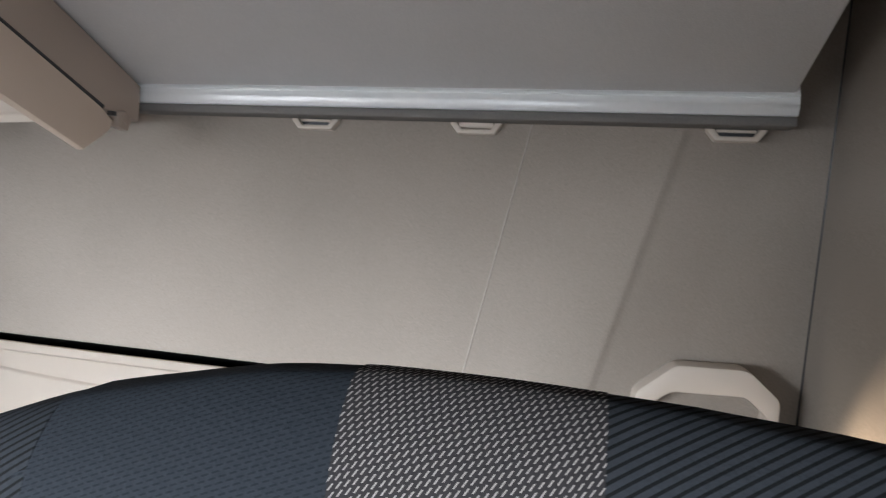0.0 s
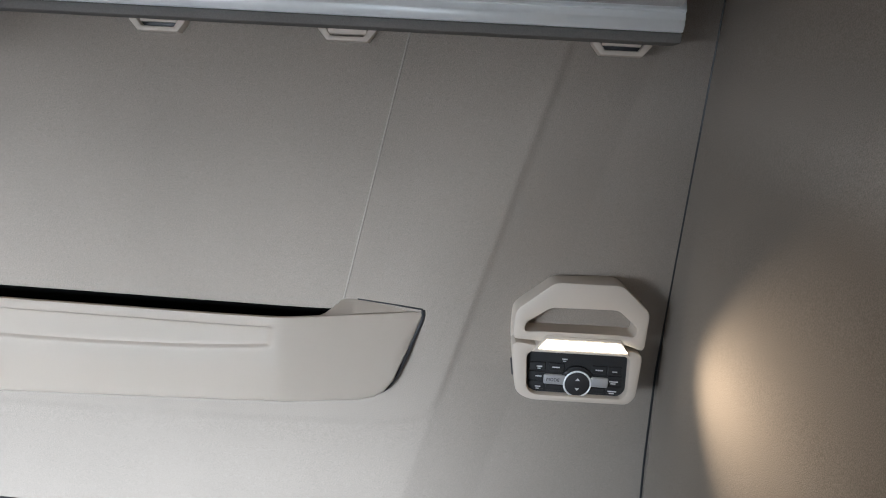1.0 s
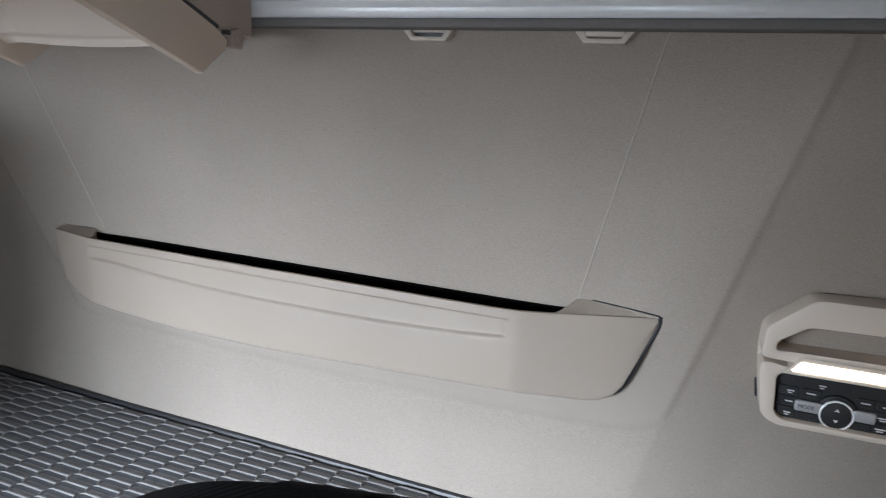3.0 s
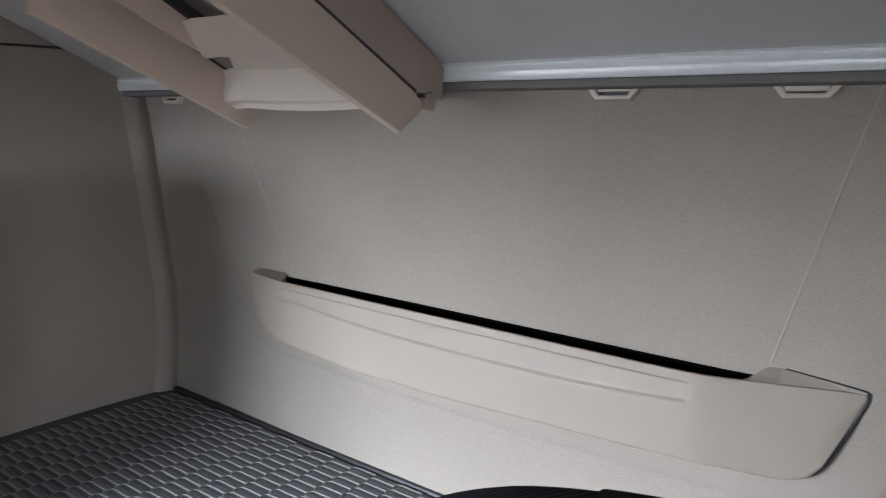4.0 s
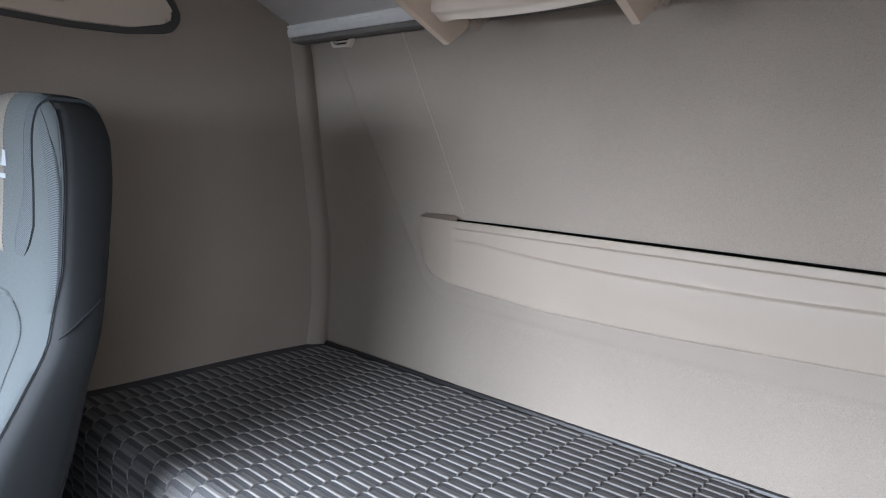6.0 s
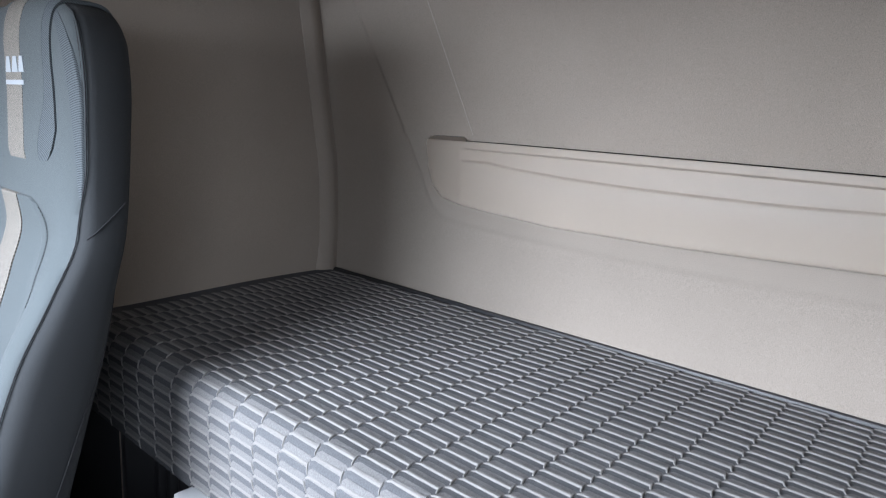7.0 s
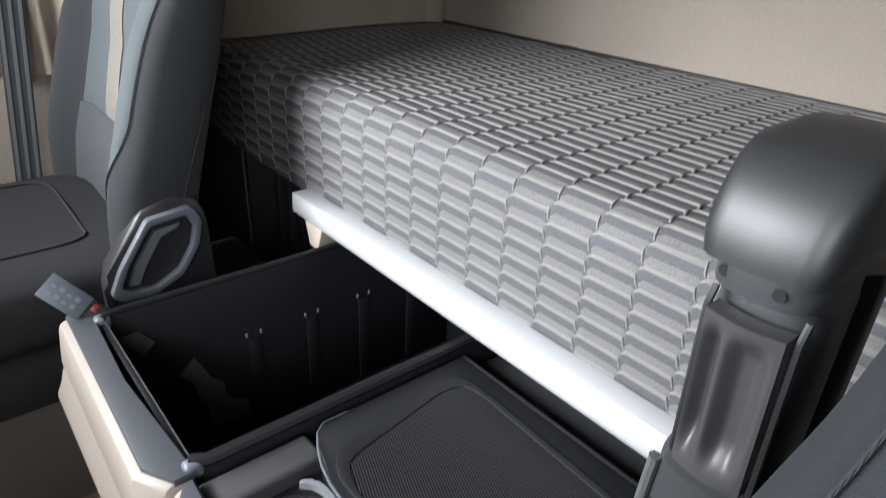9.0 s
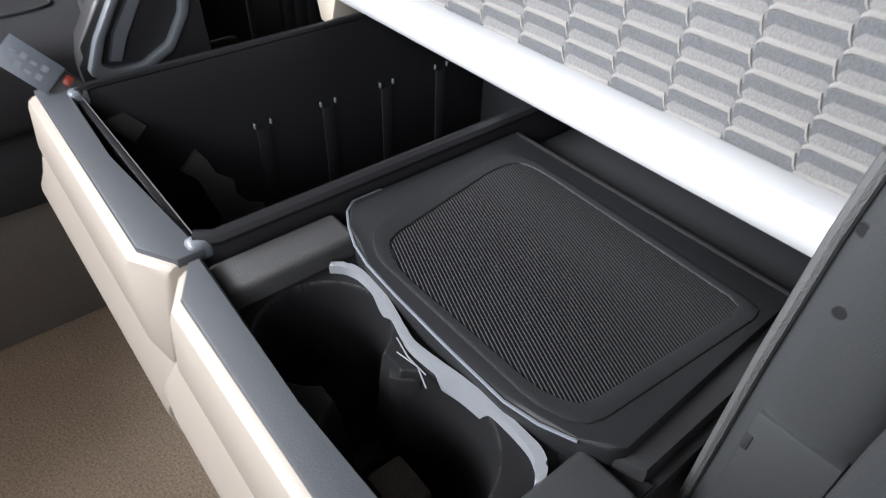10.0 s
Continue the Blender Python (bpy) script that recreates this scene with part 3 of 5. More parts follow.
part("seal", bm, BLACK, unit, "black seal against the wall")
bm = bmesh.new()
o1 = [(0.804, 1.176), (0.806, 1.224), (0.864, 1.273), (0.969, 1.275), (1.016, 1.233), (1.013, 1.168), (0.985, 1.178), (0.855, 1.176)]
i1 = [(0.822, 1.190), (0.824, 1.204), (0.861, 1.231), (0.967, 1.234), (0.999, 1.207), (0.996, 1.192), (0.978, 1.194), (0.860, 1.192)]
frame_ring(bm, rounded(o1, 0.010), rounded(i1, 0.008), "y", UY - 0.004, UY - 0.052, 0.003)
handle = part("grab_handle", bm, CREAM, unit)
bm = bmesh.new()
prism(bm, [(0.815, 1.190), (0.822, 1.206), (0.86, 1.234), (0.968, 1.237), (1.003, 1.208), (0.998, 1.188)], "y", UY - 0.003, UY - 0.0085, 0)
part("handle_recess", bm, WALL, unit, "grey felt behind the handle")
bm = bmesh.new()
o2 = [(0.803, 1.172), (0.843, 1.166), (0.986, 1.168), (1.014, 1.164), (1.010, 1.088), (0.998, 1.0745), (0.838, 1.072), (0.816, 1.084)]
i2 = [(0.830, 1.150), (0.842, 1.158), (0.978, 1.160), (0.993, 1.154), (0.995, 1.094), (0.986, 1.0835), (0.846, 1.0825), (0.834, 1.092)]
frame_ring(bm, rounded(o2, 0.016), rounded(i2, 0.007), "y", UY - 0.004, UY - 0.048, 0.003)
part("panel_frame", bm, CREAM, unit)
bm = bmesh.new()
prism(bm, [(0.836, 1.157), (0.857, 1.186), (0.975, 1.187), (0.992, 1.159)], "y", UY - 0.020, UY - 0.054, 0.003)
hood = part("lamp_hood", bm, CREAM, unit)
bm = bmesh.new()
lens = [(0.847, 1.164), (0.858, 1.179), (0.974, 1.180), (0.987, 1.166)]
prism(bm, lens, "y", UY - 0.050, UY - 0.0565, 0.002)
part("lamp_lens", bm, LAMP, hood, "lit warm white lens")
bm = bmesh.new()
prism(bm, [(0.830, 1.081), (0.996, 1.082), (0.996, 1.159), (0.829, 1.157)], "y", UY - 0.004, UY - 0.034, 0)
face = part("button_panel", bm, CHARCOAL, unit, "black button panel")
for x0, x1, z0, z1 in ((0.838, 0.863, 1.087, 1.101), (0.836, 0.863, 1.103, 1.118), (0.836, 0.863, 1.120, 1.134), (0.868, 0.894, 1.120, 1.134), (0.938, 0.962, 1.120, 1.134), (0.964, 0.987, 1.120, 1.134), (0.964, 0.987, 1.102, 1.118), (0.964, 0.989, 1.087, 1.100), (0.866, 0.893, 1.086, 1.096), (0.938, 0.962, 1.086, 1.096)):
    one = bmesh.new()
    box(one, (x0, UY - 0.036, z0), (x1, UY - 0.033, z1), 0.001, 1)
    part("button", one, CHARCOAL, face)
for x0, x1 in ((0.861, 0.897), (0.936, 0.966)):
    one = bmesh.new()
    box(one, (x0, UY - 0.041, 1.098), (x1, UY - 0.034, 1.1155), 0.0035, 3)
    key = part("key", one, KEYGREY, face, "silver grey key")
    if x0 < 0.9:
        words = bpy.data.curves.new("lettering", "FONT")
        words.body, words.size, words.align_x, words.align_y, words.extrude = "MODE", 0.0075, "CENTER", "CENTER", 0.0002
        words.materials.append(CHARCOAL)
        print_on = new("lettering", words)
        print_on.parent = key
        print_on.matrix_basis = Matrix.Translation((0.876, UY - 0.0413, 1.1068)) @ Matrix.Rotation(radians(90), 4, "X")
bm = bmesh.new()
disc(bm, (0.915, 1.106), "y", 0.026, UY - 0.033, UY - 0.039, 36)
dial = part("dial", bm, CHARCOAL, face, "round dial with a chrome ring")
bm = bmesh.new()
tube(bm, [(0.916 + 0.0215 * math.cos(a), UY - 0.040, 1.102 + 0.0215 * math.sin(a)) for a in (2 * math.pi * i / 36 for i in range(36))], 0.0016, 8, True)
part("ring", bm, ALU, dial, "chrome ring")
bm = bmesh.new()
disc(bm, (0.916, 1.102), "y", 0.0200, UY - 0.0385, UY - 0.0415, 32)
part("knob", bm, BLACK, dial)
for z, s in ((1.110, 1), (1.094, -1)):
    one = bmesh.new()
    prism(one, [(0.9125, z - 0.0015 * s), (0.9195, z - 0.0015 * s), (0.916, z + 0.003 * s)], "y", UY - 0.0412, UY - 0.0422, 0)
    part("arrow", one, WHITEINK, dial, smooth=0)
for x, z, w in ((0.853, 1.127, 0.009), (0.853, 1.110, 0.010), (0.853, 1.092, 0.009), (0.880, 1.127, 0.012), (0.950, 1.127, 0.012), (0.975, 1.126, 0.008), (0.975, 1.109, 0.014), (0.974, 1.092, 0.014), (0.893, 1.142, 0.009)):
    one = bmesh.new()
    box(one, (x - w / 2, UY - 0.0372, z - 0.0009), (x + w / 2, UY - 0.0358, z + 0.0009), 0)
    if w in (0.009, 0.014):
        box(one, (x - w / 3, UY - 0.0372, z - 0.0042), (x + w / 4, UY - 0.0358, z - 0.0027), 0)
    part("symbol", one, WHITEINK, face, smooth=0)

# Overhead panel on the side wall
cap = thing("side_lamp_panel", (-1.09, -0.65, 1.57), "cream plastic panel with a recessed handle on the side wall", "panel")


def wall_slab(bm, pts, a, b, bev):
    """A slab on the left side wall, its depths counted from the wall."""
    base = bmesh.new()
    prism(base, pts, "x", a, b, bev)
    for v in base.verts:
        v.co.x += -side_x(v.co.z)
    me = bpy.data.meshes.new("tmp")
    base.to_mesh(me)
    base.free()
    bm.from_mesh(me)
    bpy.data.meshes.remove(me)
    return bm


shape = rounded([(-0.478, 1.622), (-0.492, 1.604), (-0.571, 1.581), (-0.692, 1.571), (-1.05, 1.565), (-1.05, 1.775), (-0.66, 1.773), (-0.610, 1.760), (-0.568, 1.725), (-0.521, 1.682), (-0.486, 1.640)], 0.014, 3)
rim_shape = rounded([(-0.450, 1.622), (-0.470, 1.588), (-0.571, 1.568), (-0.692, 1.559), (-1.07, 1.553), (-1.07, 1.795), (-0.655, 1.793), (-0.598, 1.780), (-0.546, 1.738), (-0.498, 1.694), (-0.458, 1.648)], 0.018, 3)
bm = bmesh.new()
wall_slab(bm, rim_shape, -0.004, 0.012, 0.004)
part("surround", bm, DARKFELT, cap, "dark grey surround")
bm = bmesh.new()
wall_slab(bm, shape, 0.0, 0.030, 0.010)
part("cover", bm, CREAM, cap)
bm = bmesh.new()
wall_slab(bm, [(-0.655, 1.632), (-0.70, 1.676), (-0.95, 1.678), (-0.95, 1.606), (-0.72, 1.604), (-0.690, 1.616), (-0.660, 1.618)], 0.026, 0.0335, 0.003)
part("recess", bm, TAUPE, cap, "recess behind the handle")
bm = bmesh.new()
z1 = side_x(1.62)
tube(bm, [(-z1 + 0.026, -0.712, 1.668), (-z1 + 0.046, -0.704, 1.652), (-z1 + 0.050, -0.702, 1.626), (-z1 + 0.050, -0.724, 1.607), (-z1 + 0.050, -0.80, 1.602), (-z1 + 0.050, -0.92, 1.602), (-z1 + 0.026, -0.945, 1.605)], 0.011, 10)
part("handle", bm, CREAM, cap)
bm = bmesh.new()
tube(bm, [(-side_x(1.7) + 0.001, -0.53, 1.698), (-side_x(1.71) + 0.001, -0.42, 1.715), (-side_x(1.72) + 0.001, -0.30, 1.727), (-side_x(1.73) + 0.001, -0.05, 1.735)], 0.0035, 6)
tagged(part("joint", bm, BLACK), "dark joint between side wall and roof lining", "joint", kind="structure")

# Lower bunk: base, mattress, front board
M_FRONT, M_TOP, M_R, M_LOW = -0.735, 0.780, 0.050, 0.575
M_FLAT = -M_FRONT - M_R
M_ARC = M_R * math.pi / 2


def matt(x, s):
    """A point and normal of the mattress cover, s metres from the rear edge over the top and down the front."""
    sag = 0.004 * math.sin(x * 5.1 + 1) * math.sin(s * 7)
    if s < M_FLAT:
        return Vector((x, -s - 0.004, M_TOP + sag - 0.010 * smooth_step(0.03, 0.0, s))), Vector((0, 0, 1))
    a = (s - M_FLAT) / M_R
    if a < math.pi / 2:
        n = Vector((0, -math.sin(a), math.cos(a)))
        return Vector((x, -M_FLAT - 0.004, M_TOP - M_R + sag)) + n * M_R, n
    d = s - M_FLAT - M_ARC
    return Vector((x, M_FRONT - 0.004, M_TOP - M_R - d + sag)), Vector((0, -1, 0))


M_LEN = M_FLAT + M_ARC + (M_TOP - M_R - M_LOW)
mattress = thing("mattress", (0, -0.4, 0.575), "grey knitted mattress with raised hexagonal ribs on the bunk", "mattress")
bm = bmesh.new()
sheet(bm, matt, spaced(-1.058, 1.046, 120), spaced(0, M_LEN, 110), 0.03)
box(bm, (-1.04, -0.70, 0.580), (1.04, -0.012, 0.745), 0.01)
cover = part("cover", bm, MATTBASE, mattress, smooth=60)
bm = bmesh.new()
tube(bm, [(-1.045, -0.010, 0.777), (0, -0.011, 0.777), (1.045, -0.010, 0.777)], 0.008, 8)
part("piping", bm, BLACK, mattress, "black piping along the rear edge")
bm = bmesh.new()
tube(bm, [(-0.600, -0.016, 0.778), (-0.590, -0.014, 0.7835), (-0.545, -0.014, 0.7835), (-0.535, -0.016, 0.778)], 0.0032, 8)
part("loop", bm, CHARCOAL, mattress, "small grey loop")

CELL_A, CELL_E, CELL_H, RIB_W, RIB_H, BAND = 0.055, 0.010, 0.0275, 0.0042, 0.0020, 0.0106
verts, faces, lip_verts, lip_faces = [], [], [], []
cols = int(2.09 / (CELL_A + CELL_E)) + 4
rows_n = int(M_LEN / CELL_H) + 1
for c in range(cols):
    cx = -1.05 - (CELL_A + CELL_E) * 2 + c * (CELL_A + CELL_E)
    for r in range(rows_n):
        cs = (r + 0.5 * (c % 2)) * CELL_H + 0.012
        top = cs - CELL_H / 2
        left, right = cx - CELL_A / 2, cx + CELL_A / 2
        fold = [(left - 0.0065, top + 0.0042, 0.55), (left - 0.0005, top + 0.0002, 0.90), (cx, top, 1.0), (right + 0.0012, top, 1.0)]
        if left < -1.046 or right > 1.034 or top < 0.016 or top + 0.010 > M_LEN:
            continue
        # the bright fold, bent at its start
        k0 = len(verts)
        for x, s, w in fold:
            wid = RIB_W * w
            for ds, h in ((-wid, 0.0002), (-wid * 0.55, RIB_H * w), (wid * 0.35, RIB_H * w + 0.0002), (wid, -0.0004)):
                p, nn = matt(x, s + ds)
                verts.append(tuple(p + nn * h))
        for i in range(len(fold) - 1):
            for j in range(3):
                a = k0 + i * 4 + j
                faces.append((a, a + 1, a + 5, a + 4))
        # the short step down to the next fold
        k0 = len(verts)
        for x, s, lift in ((right + 0.0004, top - 0.0036, 1.0), (right + 0.0016, top + 0.0015, 1.0), (right + 0.0034, top + 0.0082, 0.8), (right + 0.0062, top + 0.0118, 0.6)):
            for dx, h in ((-0.0017, 0.0004), (-0.0008, RIB_H * lift + 0.0002), (0.0008, RIB_H * lift + 0.0002), (0.0017, -0.0002)):
                p, nn = matt(x + dx, s)
                verts.append(tuple(p + nn * h))
        for i in range(3):
            for j in range(3):
                a = k0 + i * 4 + j
                faces.append((a, a + 4, a + 5, a + 1))
        # the paler band that rises to the fold
        k0 = len(lip_verts)
        for x, w in ((cx - CELL_A / 2 - CELL_E * 0.55, 0.55), (cx - CELL_A / 2 + 0.001, 1.0), (cx, 1.0), (cx + CELL_A / 2 - 0.001, 1.0), (cx + CELL_A / 2 + 0.0055, 0.80)):
            for ds, h in ((-BAND * w - 0.0030, -0.0006), (-BAND * w - 0.0022, 0.0005), (-0.0020, 0.0011)):
                p, nn = matt(x, top + ds + (0.0016 if w < 1 else 0.0))
                h = min(h, -0.0002) if w < 1 else h
                lip_verts.append(tuple(p + nn * h))
        for i in range(4):
            for j in range(2):
                a = k0 + i * 3 + j
                lip_faces.append((a, a + 1, a + 4, a + 3))
for name, vs, fs, mat, lab in (("fold_relief", verts, faces, MATTEDGE, "pale raised knit folds in a hexagon pattern"), ("band_relief", lip_verts, lip_faces, MATTMID, "mid grey knit bands beside the folds")):
    me = bpy.data.meshes.new(name)
    me.from_pydata(vs, [], fs)
    me.materials.append(mat)
    me.polygons.foreach_set("use_smooth", [False] * len(me.polygons))
    ribs = new(name, me)
    ribs.parent = mattress
    ribs.matrix_parent_inverse = mattress.matrix_basis.inverted()
    tagged(ribs, lab, kind="stuff")

base = thing("bunk_cabinet", (0, -0.4, 0.0), "black bunk base with a storage hollow under the mattress", "bunk base")
bm = bmesh.new()
box(bm, (-1.045, -0.68, 0.535), (1.045, -0.01, 0.575), 0.004)
part("bed_board", bm, BLACK, base)
bm = bmesh.new()
box(bm, (-1.045, -0.05, 0.0), (1.045, -0.01, 0.535), 0.003)
part("back_panel", bm, BLACK, base)
bm = bmesh.new()
box(bm, (-1.045, -0.66, 0.0), (-1.02, -0.05, 0.535), 0.003)
part("side_panel", bm, BLACK, base)
bm = bmesh.new()
box(bm, (1.02, -0.66, 0.0), (1.045, -0.05, 0.535), 0.003)
part("side_panel", bm, BLACK, base)
bm = bmesh.new()
box(bm, (-1.066, -1.02, 0.0), (-1.047, -0.66, 0.585), 0.004)
part("side_cover", bm, BLACK, base, "black lower side cover")
for i in range(9):
    bm = bmesh.new()
    box(bm, (-1.01 + i * 0.058, -0.60, 0.02), (-0.985 + i * 0.058, -0.575, 0.53), 0.006)
    part("rib", bm, BLACK, base)
bm = bmesh.new()
box(bm, (-1.02, -0.58, 0.0), (-0.47, -0.555, 0.53), 0.003)
part("front_panel", bm, BLACK, base)

board = thing("bunk_front_board", (0.2, -0.77, 0.53), "bright white lacquered board along the bunk front", "board")
bm = bmesh.new()
pr = [(-0.742, 0.588), (-0.766, 0.591), (-0.776, 0.588), (-0.781, 0.580), (-0.782, 0.558), (-0.774, 0.546), (-0.742, 0.543)]
prism(bm, pr, "x", -0.545, 0.92, 0.003)
part("board_profile", bm, WHITEBAR, board)
bm = bmesh.new()
box(bm, (-0.549, -0.778, 0.548), (-0.5445, -0.744, 0.588), 0.002)
part("end_cap", bm, WHITEBAR, board)
bm = bmesh.new()
prism(bm, [(-0.520, 0.547), (-0.505, 0.497), (-0.475, 0.494), (-0.455, 0.547)], "y", -0.772, -0.70, 0.004)
part("bracket", bm, BEIGECLIP, board, "beige plastic bracket")
bm = bmesh.new()
box(bm, (-0.55, -0.745, 0.560), (0.92, -0.68, 0.580), 0)
part("fixing_plate", bm, BLACK, board)


# Pull-out drawers under the bunk
def drawer_front(owner, x0, x1, chamfer_left, chamfer_right):
    plan = []
    front = [(x0, 0.0 if not chamfer_left else 0.022)]
    if chamfer_left:
        front.append((x0 + 0.038, 0.0))
    if chamfer_right:
        front.append((x1 - 0.038, -0.006))
        front.append((x1, 0.016))
    else:
        front.append((x1, -0.004))
    rows = []
    for x, dy in front:
        u = (x - x0) / (x1 - x0)
        z1 = 0.436 - 0.042 * u
        z2 = 0.392 - 0.050 * u
        prof = [(-1.180, 0.507), (-1.188, 0.506), (-1.194, 0.502), (-1.197, 0.494), (-1.204, z1 + 0.006), (-1.203, z1), (-1.199, z1 - 0.006), (-1.201, z1 - 0.012), (-1.219, z2), (-1.2205, z2 - 0.008), (-1.196, 0.172), (-1.190, 0.165), (-1.172, 0.165)]
        rows.append([(x, y + dy * smooth_step(0.36, 0.45, z), z) for y, z in prof] + [(x, -1.160 + dy * 0.5, 0.17), (x, -1.160 + dy * 0.5, 0.505)])
    bm = bmesh.new()
    loft(bm, rows)
    es = [e for e in bm.edges if abs(e.verts[0].co.x - e.verts[1].co.x) < 1e-6 and (abs(e.verts[0].co.x - x0) < 1e-6 or abs(e.verts[0].co.x - x1) < 1e-6)]
    bmesh.ops.bevel(bm, geom=es, offset=0.004, segments=2, profile=0.5, affect="EDGES")
    part("front_panel", bm, BEIGE, owner, "beige moulded drawer front", smooth=28)
    bm = bmesh.new()
    cap_pts = [(x, -1.1845 + dy) for x, dy in front] + [(x1, -1.152 + (0.008 if chamfer_right else 0)), ((x0 + x1) / 2, -1.160), (x0, -1.150)]
    prism(bm, cap_pts, "z", 0.500, 0.5125, 0.003)
    part("top_cap", bm, CAPGREY, owner, "slate grey top edge")


drawer = thing("storage_bin", (-0.26, -0.9, 0.17), "open black storage drawer with a cream front under the bunk", "drawer")
DX0, DX1, DY0, DY1 = -0.446, -0.082, -1.150, -0.47
for name, lo, hi in (("side", (DX0, DY0, 0.19), (DX0 + 0.008, DY1, 0.512)), ("side", (DX1 - 0.008, DY0, 0.19), (DX1, DY1, 0.512)), ("back", (DX0, DY1 - 0.008, 0.19), (DX1, DY1, 0.50)), ("bottom", (DX0, DY0, 0.185), (DX1, DY1, 0.195)), ("front_wall", (DX0, DY0, 0.19), (DX1, DY0 + 0.008, 0.506))):
    bm = bmesh.new()
    box(bm, lo, hi, 0.002)
    part(name, bm, GLOSSBLACK, drawer)
bm = bmesh.new()
tube(bm, [(DX0 + 0.002, DY1, 0.514), (DX0 + 0.002, DY0 + 0.02, 0.514), (DX0 + 0.012, DY0 + 0.004, 0.514)], 0.006, 8)
part("rim", bm, GLOSSBLACK, drawer)
bm = bmesh.new()
tube(bm, [(DX1 - 0.002, DY1, 0.514), (DX1 - 0.002, DY0 + 0.02, 0.514), (DX1 - 0.012, DY0 + 0.004, 0.514)], 0.008, 8)
part("rim", bm, GLOSSBLACK, drawer)
bm = bmesh.new()
box(bm, (DX0 + 0.012, DY0 + 0.0065, 0.5085), (DX1 - 0.012, DY0 + 0.0080, 0.5100), 0.0005)
part("edge_strip", bm, CLIPGREY, drawer, "thin dark grey edge strip")
for x in (DX0 + 0.004, DX1 - 0.010):
    bm = bmesh.new()
    box(bm, (x - 0.006, DY0 - 0.006, 0.496), (x + 0.012, DY0 + 0.016, 0.5175), 0.006, 3)
    part("corner_cap", bm, SILVERGREY, drawer, "pale grey corner cap")
drawer_front(drawer, -0.477, -0.078, False, True)
for y in (-0.938, -0.826, -0.714, -0.598):
    for dy in (0.0, 0.026):
        bm = bmesh.new()
        box(bm, (DX0 + 0.006, y + dy, 0.392), (DX0 + 0.012, y + dy + 0.004, 0.401), 0.0018)
        part("clip", bm, SILVERGREY, drawer, "small bright metal clip")
    bm = bmesh.new()
    box(bm, (DX0 + 0.006, y + 0.004, 0.20), (DX0 + 0.011, y + 0.026, 0.39), 0.002)
    part("guide", bm, GLOSSBLACK, drawer)
bm = bmesh.new()
sil = [(-1.056, 0.368), (-1.028, 0.392), (-1.016, 0.372), (-1.010, 0.345), (-0.985, 0.325), (-0.988, 0.300), (-0.970, 0.275), (-0.945, 0.262), (-0.950, 0.236), (-1.020, 0.236), (-1.016, 0.275), (-1.030, 0.310), (-1.034, 0.345)]
prism(bm, sil, "x", DX0 + 0.006, DX0 + 0.016, 0.002)
part("divider_clip", bm, CLIPGREY, drawer, "dark grey divider holder")

console = thing("console_drawer", (0.11, -0.9, 0.17), "black drawer with cup holders, textured lid and cream front", "drawer")
CX0, CX1 = -0.072, 0.300
for name, lo, hi in (("side", (CX0, -1.150, 0.19), (CX0 + 0.010, -0.47, 0.470)), ("side", (CX1 - 0.010, -1.150, 0.19), (CX1, -0.47, 0.470)), ("bottom", (CX0, -1.150, 0.185), (CX1, -0.47, 0.195)), ("rear_deck", (CX0, -0.770, 0.455), (CX1, -0.47, 0.470))):
    bm = bmesh.new()
    box(bm, lo, hi, 0.002)
    part(name, bm, BLACK, console)
drawer_front(console, -0.070, 0.300, True, False)


def deck(x, y):
    d1 = math.hypot(x - 0.035, (y + 1.098) * 1.0) - 0.056
    d2 = math.hypot(x - 0.168, (y + 1.108) * 1.05) - 0.066
    neck = max(abs(y + 1.100) - 0.026, abs(x - 0.09) - 0.03)
    d = min(d1, d2, neck)
    z = 0.476 - 0.11 * smooth_step(0.003, -0.009, d)
    z -= 0.03 * smooth_step(0.0, -0.03, min(d1, d2))
    return (x, y, z), (0, 0, 1)


bm = bmesh.new()
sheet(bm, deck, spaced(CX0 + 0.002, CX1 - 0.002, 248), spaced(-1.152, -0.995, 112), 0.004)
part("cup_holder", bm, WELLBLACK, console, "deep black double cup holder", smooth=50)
bm = bmesh.new()
wave = [(-0.024, -1.052), (-0.011, -1.039), (0.006, -1.035), (0.024, -1.035), (0.044, -1.037), (0.064, -1.041), (0.084, -1.046), (0.101, -1.049), (0.126, -1.046), (0.158, -1.041), (0.199, -1.038), (0.227, -1.038), (0.243, -1.043), (0.253, -1.056)]
ins = [(-0.015, -1.062), (-0.003, -1.053), (0.009, -1.049), (0.026, -1.048), (0.049, -1.050), (0.070, -1.055), (0.088, -1.061), (0.102, -1.064), (0.134, -1.063), (0.164, -1.055), (0.200, -1.053), (0.221, -1.056), (0.236, -1.063), (0.245, -1.072)]
fine = spaced(0, len(wave) - 1, 60)
steps = [float(i) for i in range(len(wave))]
ridge_x, ridge_y = curve(steps, [p[0] for p in wave]), curve(steps, [p[1] for p in wave])
inner_x, inner_y = curve(steps, [0.58 * a[0] + 0.42 * b[0] for a, b in zip(wave, ins)]), curve(steps, [0.58 * a[1] + 0.42 * b[1] for a, b in zip(wave, ins)])
prism(bm, [(ridge_x(i), ridge_y(i)) for i in fine] + [(inner_x(i), inner_y(i)) for i in fine[::-1]], "z", 0.462, 0.486, 0.0018)
part("cup_trim", bm, CUPGREY, console, "silver grey curved trim behind the cups")
bm = bmesh.new()
